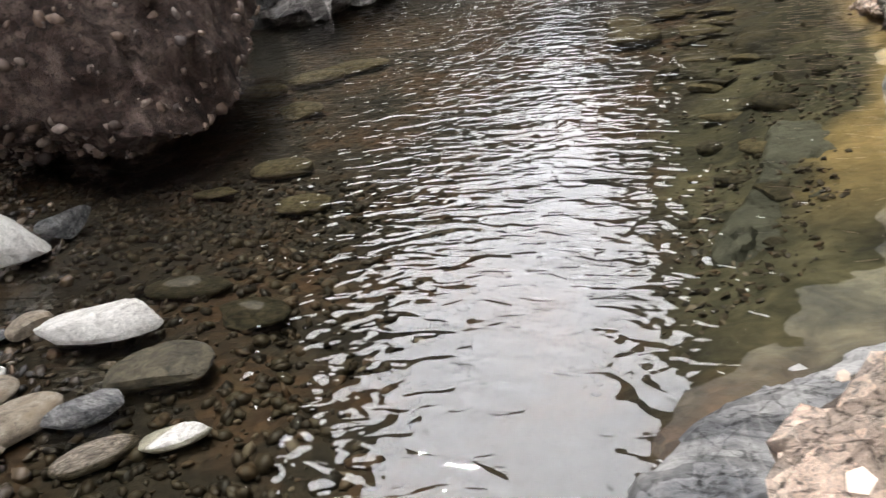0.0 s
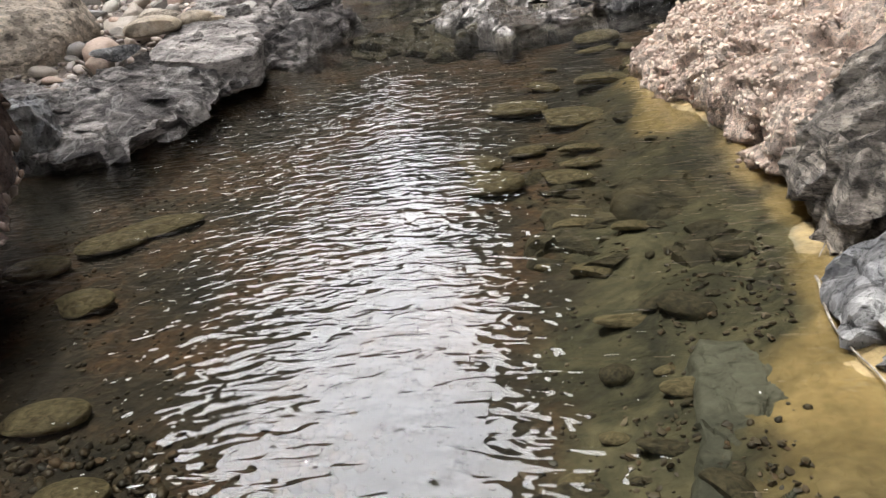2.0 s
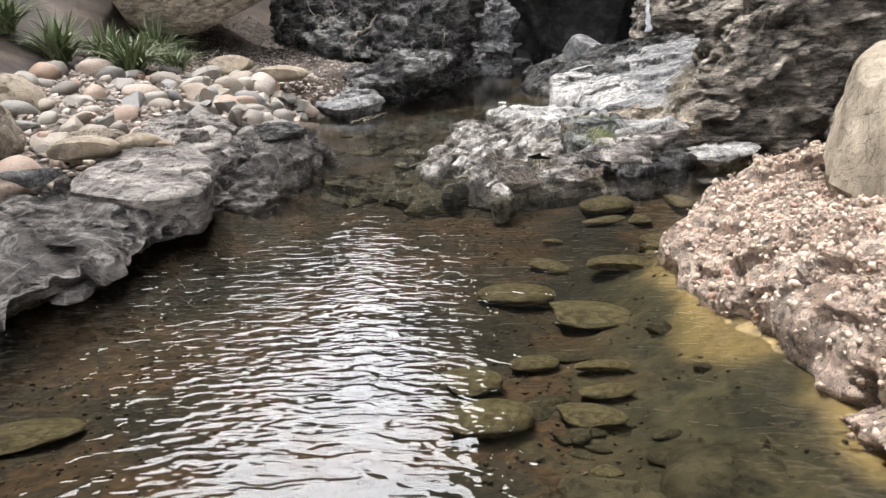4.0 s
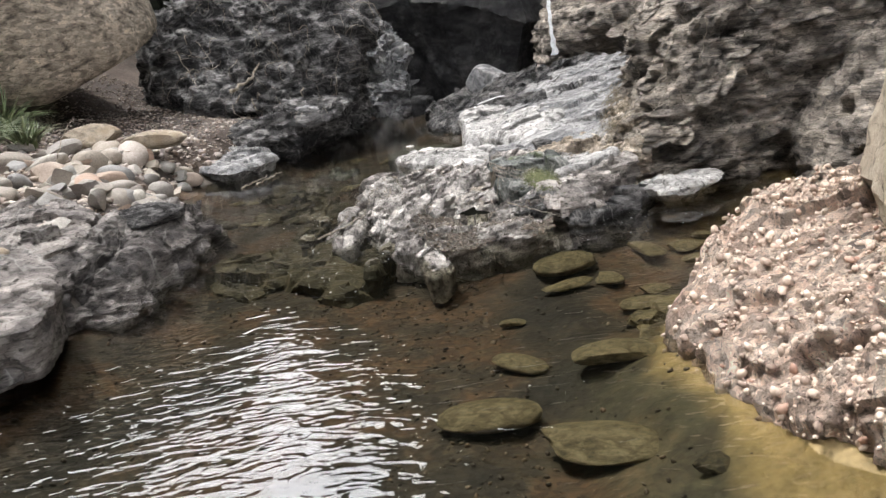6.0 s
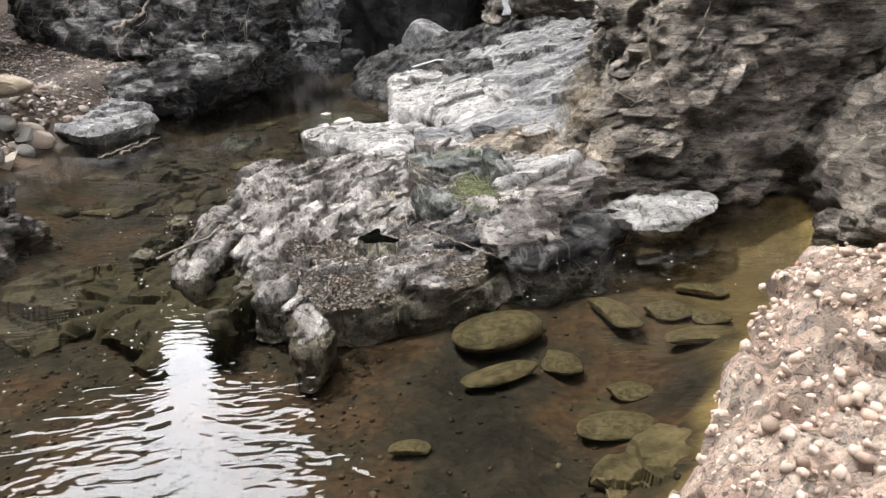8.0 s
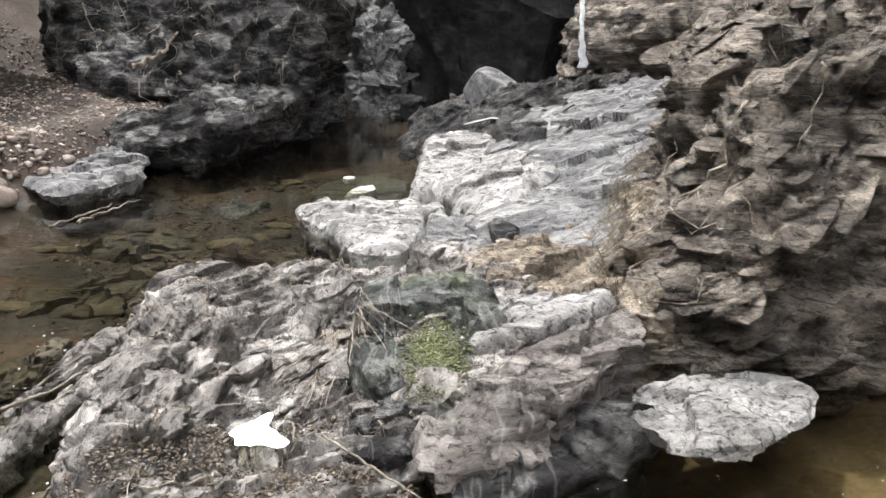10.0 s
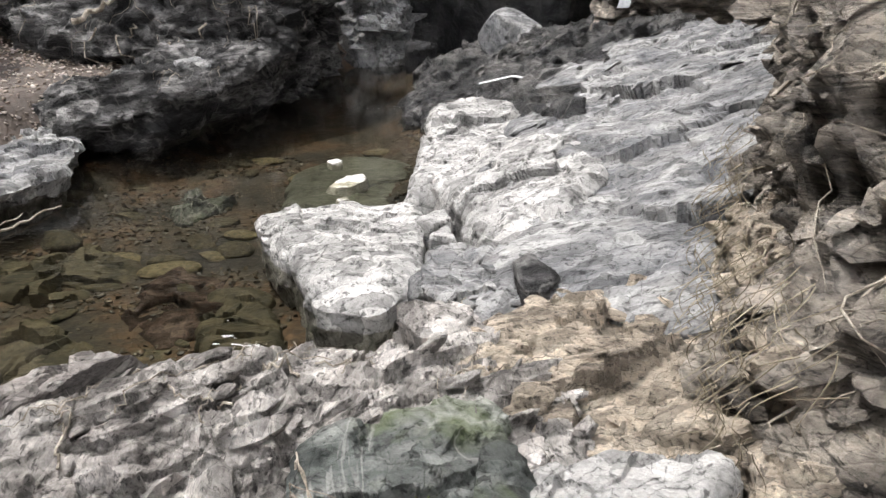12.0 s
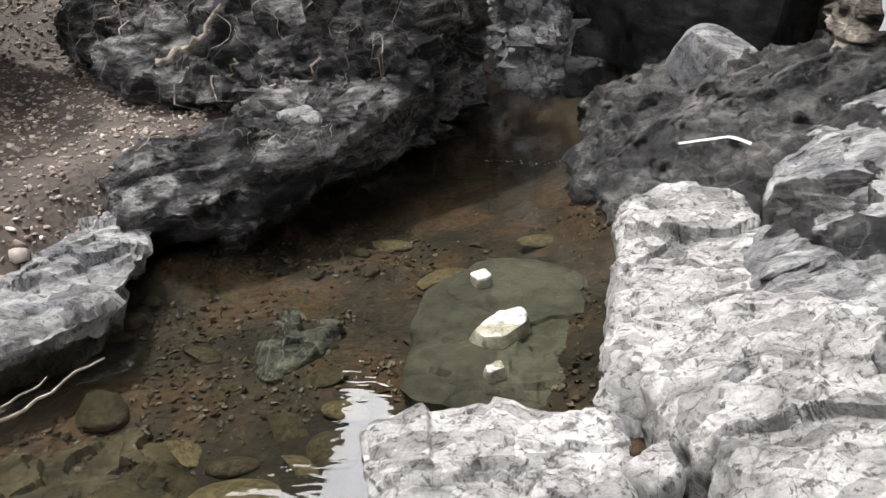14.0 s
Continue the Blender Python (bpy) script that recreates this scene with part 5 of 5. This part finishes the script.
def stone(x, y, z, size, material="cobble", shape=None, rx=0, ry=0, rz=None, flat=1.0, long=1.0, label="", category="stone", group="", name="stone"):
    """One loose stone, of the shape of that number, its largest radius size metres."""
    shape = int(rng.integers(12)) if shape is None else shape
    key = (shape, material)
    if key not in MESHES:
        MESHES[key] = mesh_of("stone", *STONES[shape], M[material])
    ob = new(name, MESHES[key])
    ob.matrix_world = pose(x, y, z, rx, ry, rng.uniform(0, 360) if rz is None else rz) @ Matrix.Diagonal((size * long, size, size * flat, 1))
    return tagged(ob, label, category, group)


# pale and dark stones on the gravel at the start
for x, y, s, mat, shape, rz, flat, long, label in (
    (-2.02, 2.14, 0.15, "pale_stone", 6, 80, 1.35, 1.1, "white angular stone on the gravel at the water's edge"),
    (-2.02, 2.4, 0.14, "grey", 3, 10, 0.9, 1.2, "grey angular stone on the gravel"),
    (-1.31, 1.67, 0.18, "pale_stone", 2, 10, 0.9, 1.35, "white wedge-shaped stone with a grey end"),
    (-1.62, 1.68, 0.08, "beige", 0, 80, 0.9, 1.1, "small cream cobble on wet gravel"),
    (-1.72, 1.62, 0.06, "grey", 2, 30, 0.8, 1.0, "small pale stone on wet gravel"),
    (-1.49, 1.3, 0.1, "beige", 0, 20, 0.7, 1.25, "pale oval cobble on the shore"),
    (-1.28, 1.2, 0.1, "beige", 1, 60, 0.7, 1.4, "long cream cobble on the shore"),
    (-1.13, 1.28, 0.14, "grey", 3, -25, 0.45, 1.4, "flat blue-grey stone in the shallows"),
    (-0.98, 1.13, 0.07, "tan", 1, 40, 0.6, 1.7, "long orange-brown stone in the shallows"),
    (-1.56, 1.41, 0.055, "pale_stone", 0, 0, 0.8, 1.1, "small white cobble on wet gravel"),
    (-1.78, 1.3, 0.11, "tan", 0, 60, 0.7, 1.2, "brown cobble on the wet gravel"),
    (-1.32, 1.05, 0.09, "beige", 2, 30, 0.7, 1.3, "cream broken stone on the shore"),
    (-1.55, 1.08, 0.09, "tan", 1, 5, 0.6, 1.5, "flat tan cobble on the shore"),
    (-1.62, 1.18, 0.07, "pale_stone", 3, 5, 0.6, 1.4, "flat white cobble on the shore"),
    (-2.68, 2.32, 0.27, "beige", 0, 0, 0.75, 1.2, "large tan cobble on the shore"),
    (-2.46, 1.9, 0.2, "beige", 1, 70, 0.9, 1.2, "large tan cobble on the shore"),
    (-3.3, 2.8, 0.28, "beige", 4, 20, 0.8, 1.2, "large brown cobble beside the boulder"),
    (-1.0, 1.5, 0.16, "wet_dark", 0, 30, 0.5, 1.1, "submerged green-brown cobble in the shallows"),
    (-1.22, 2.02, 0.09, "wet_dark", 1, 5, 0.5, 1.9, "submerged long flat brown stone"),
    (-0.88, 1.86, 0.1, "wet_dark", 4, 5, 0.5, 1.5, "submerged flat brown stone"),
    (-0.79, 1.23, 0.09, "pale_stone", 2, 30, 0.6, 1.2, "white stone at the waterline"),
    (-1.2, 1.52, 0.03, "tan", 0, 0, 0.8, 1.2, "small orange pebble in the shallows"),
):
    stone(x, y, ground_at(x, y) + s * flat * 0.6, s, mat, shape, rz=rz, flat=flat, long=long, label=label)

# submerged cobbles in the lower pool
for x, y, s, rz, flat, long in ((0.28, 7.22, 0.17, -5, 0.45, 1.5), (0.68, 6.78, 0.17, -20, 0.5, 1.9), (0.93, 7.55, 0.17, 5, 0.5, 1.3), (0.03, 5.98, 0.14, 10, 0.5, 1.1), (0.13, 5.6, 0.17, 10, 0.5, 1.2), (0.64, 5.9, 0.12, 10, 0.5, 1.2), (0.54, 5.64, 0.1, -10, 0.5, 1.7), (0.34, 6.2, 0.09, 8, 0.5, 1.5), (0.66, 6.15, 0.08, 5, 0.5, 1.8), (0.98, 8.9, 0.14, 25, 0.45, 1.5), (0.56, 8.42, 0.07, 0, 0.5, 1.2), (0.5, 7.72, 0.1, -50, 0.5, 1.8), (1.28, 9.0, 0.1, -60, 0.5, 1.3), (1.06, 9.28, 0.2, 25, 0.5, 1.3), (1.66, 9.4, 0.12, -75, 0.5, 1.8), (1.94, 9.4, 0.11, 0, 0.5, 1.2), (2.1, 9.3, 0.09, -20, 0.5, 1.3), (2.25, 9.72, 0.1, -30, 0.5, 1.5), (2.0, 9.08, 0.13, 0, 0.4, 1.6), (1.5, 8.7, 0.08, 0, 0.5, 1.3), (1.35, 8.4, 0.12, 0, 0.4, 1.4), (-1.9, 5.5, 0.14, 25, 0.4, 2.0), (-2.1, 5.3, 0.16, 20, 0.4, 1.4), (-2.4, 5.0, 0.15, 10, 0.5, 1.3), (-1.9, 4.5, 0.14, 15, 0.5, 1.2), (-1.55, 3.5, 0.13, 10, 0.5, 1.4), (-1.8, 3.2, 0.1, 10, 0.5, 1.4), (-1.2, 3.0, 0.11, 5, 0.5, 1.3), (0.55, 4.9, 0.08, 5, 0.4, 1.5), (0.8, 4.7, 0.07, 0, 0.5, 1.4)):
    stone(x, y, ground_at(x, y) + s * flat * 0.7, s, "wet", (0, 4, 9, 2)[int(rng.integers(4))], rz=rz, flat=flat * 1.05, long=long, label="submerged yellow-brown cobble filmed with algae", group="submerged cobbles")

for _ in range(75):
    x, y = rng.uniform(0.35, 1.4), rng.uniform(2.4, 6.6)
    if x > right_x(y) - 0.35:
        continue
    s = float(np.exp(rng.uniform(np.log(0.03), np.log(0.09))))
    stone(x, y, ground_at(x, y) + s * 0.1, s, "wet_dark" if rng.random() < 0.6 else "wet", rz=rng.normal() * 25, flat=rng.uniform(0.5, 0.9), long=rng.uniform(1, 1.8), label="submerged algae-filmed stone on the green shelf", group="shelf stones", name="submerged_stone")

# the cobble bar behind the ledge
for x, y, z, s, mat, shape, rz, flat, long, label in (
    (-2.95, 8.55, 0.52, 0.24, "beige", 0, 30, 0.85, 1.15, "round cream cobble on the bar"),
    (-3.15, 8.1, 0.4, 0.2, "grey", 3, -25, 0.7, 1.8, "blue-grey angular rock on the bar"),
    (-3.7, 8.6, 0.4, 0.2, "bank", 3, -20, 0.6, 1.7, "dark flat rock on the bar"),
    (-1.92, 10.3, 0.36, 0.22, "bank", 4, 10, 0.7, 1.25, "dark blue rounded stone at the tip of the bar"),
    (-2.75, 13.9, 0.62, 0.33, "beige", 0, 10, 0.75, 1.2, "large pale cobble at the end of the bar"),
    (-3.6, 14.4, 0.72, 0.3, "beige", 4, 50, 0.8, 1.2, "large pale cobble on the bar"),
    (-2.7, 8.95, 0.5, 0.15, "beige", 1, 30, 0.8, 1.3, "tan cobble on the bar"),
    (-3.2, 9.3, 0.5, 0.17, "tan", 4, 30, 0.7, 1.4, "tan cobble on the bar"),
    (-2.55, 9.0, 0.46, 0.12, "beige", 0, 30, 0.8, 1.1, "tan cobble on the bar"),
):
    stone(x, y, z, s, mat, shape, rz=rz, flat=flat, long=long, label=label)
count = 0
while count < 250:
    x, y = rng.uniform(-5.4, -1.9), rng.uniform(7.6, 14.3)
    if x > left_x(y) - 0.12 or (x > -3.0 and y < 10.6 and rng.random() < 0.8) or (y < 8.6 and x > -3.3):
        continue
    s = float(np.exp(rng.uniform(np.log(0.055), np.log(0.2))))
    stone(x, y, ground_at(x, y) + s * 0.3, s, "cobble", rx=rng.normal() * 18, ry=rng.normal() * 18, flat=rng.uniform(0.7, 1.25), long=rng.uniform(1, 1.4), label="worn cobble on the stony bar", group="bar cobbles", name="cobble")
    count += 1

for _ in range(46):
    x, y = rng.uniform(-3.4, -2.42), rng.uniform(11.4, 14.2)
    s = float(np.exp(rng.uniform(np.log(0.07), np.log(0.2))))
    stone(x, y, ground_at(x, y) + s * 0.35, s, "cobble", rx=rng.normal() * 15, ry=rng.normal() * 15, flat=rng.uniform(0.95, 1.4), long=rng.uniform(1, 1.3), label="rounded cobble at the upper pool's edge", group="bar cobbles", name="cobble")
for _ in range(60):
    x, y = rng.uniform(-1.9, 0.6), rng.uniform(11.8, 16.5)
    s = float(np.exp(rng.uniform(np.log(0.04), np.log(0.16))))
    z = ground_at(x, y)
    if z < -0.06:
        stone(x, y, z + s * 0.1, s, "wet_dark" if rng.random() < 0.8 else "wet", rz=rng.normal() * 30, flat=rng.uniform(0.45, 0.8), long=rng.uniform(1, 2), label="brown stone on the bed of the upper pool", group="pool stones", name="submerged_stone")

# gravel: on the bar, on the near shore, under water, on the outcrop
def gravel(name, n, box, sizes, material, label, keep, lift=0.2, height=ground_z):
    x, y = rng.uniform(box[0], box[1], n), rng.uniform(box[2], box[3], n)
    z = height(x, y)
    ok = keep(x, y, z)
    x, y, z = x[ok], y[ok], z[ok]
    s = np.exp(rng.uniform(np.log(sizes[0]), np.log(sizes[1]), len(x)))
    v, f = strewn(np.c_[x, y, z + s * lift], s)
    return thing(name, v, f, M[material], label, "gravel", kind="stuff")


gravel("bar_gravel", 7500, (-5.4, -1.8, 7.6, 15.2), (0.012, 0.075), "gravel", "dry mixed gravel between the cobbles of the bar", lambda x, y, z: z > 0.06)
gravel("slope_gravel", 6000, (-5.0, -1.6, 14.5, 19), (0.008, 0.035), "gravel", "fine reddish gravel on the slope behind the dark bank", lambda x, y, z: z > 0.1)
gravel("shore_gravel", 9000, (-3.6, -0.2, -0.3, 3.4), (0.006, 0.04), "wet_gravel", "wet brown gravel at the shallow water's edge", lambda x, y, z: z < 0.4)
gravel("bed_gravel", 9000, (-2.6, 1.4, 2.5, 10.0), (0.005, 0.02), "wet_gravel", "brown gravel on the stream bed", lambda x, y, z: (z < -0.04) & (rng.random(len(x)) < np.where(x > 0.5, 0.3, 1)))
gravel("pool_gravel", 5000, (-2.2, 1.0, 9.8, 17.5), (0.004, 0.016), "wet_gravel", "brown gravel on the bed of the upper pool", lambda x, y, z: z < -0.02)


def outcrop_drift(x, y, z):
    p = np.c_[x, y, 0 * x]
    return ((x - 0.6) ** 2 / 0.22 + (y - 9.75) ** 2 / 0.4 < 1 + 1.2 * fbm(p * 3, 4, 77)) & (fbm(p * 5, 3, 78) > -0.25) & (np.hypot(x - 0.55, y - 9.98) > 0.13)


gravel("outcrop_gravel", 14000, (0.0, 1.2, 9.15, 10.6), (0.004, 0.013), "wet_gravel", "dark red-brown gravel caught on the outcrop", outcrop_drift, 0.3, lambda x, y: mound_top(x, y) + 0.012)


def under_water(x, y, z):
    return (z < -0.02) & (fbm(np.c_[x, y, 0 * x] * 1.8, 4, 79) > -0.12)


gravel("pool_gravel", 6500, (-1.7, 0.9, 11.6, 16.5), (0.006, 0.028), "wet_gravel", "brown gravel on the bed of the upper pool", under_water, 0.3)
gravel("shelf_gravel", 1800, (0.25, 1.3, 1.6, 4.4), (0.006, 0.024), "wet_gravel", "brown gravel scattered over the green shelf", under_water, 0.3)
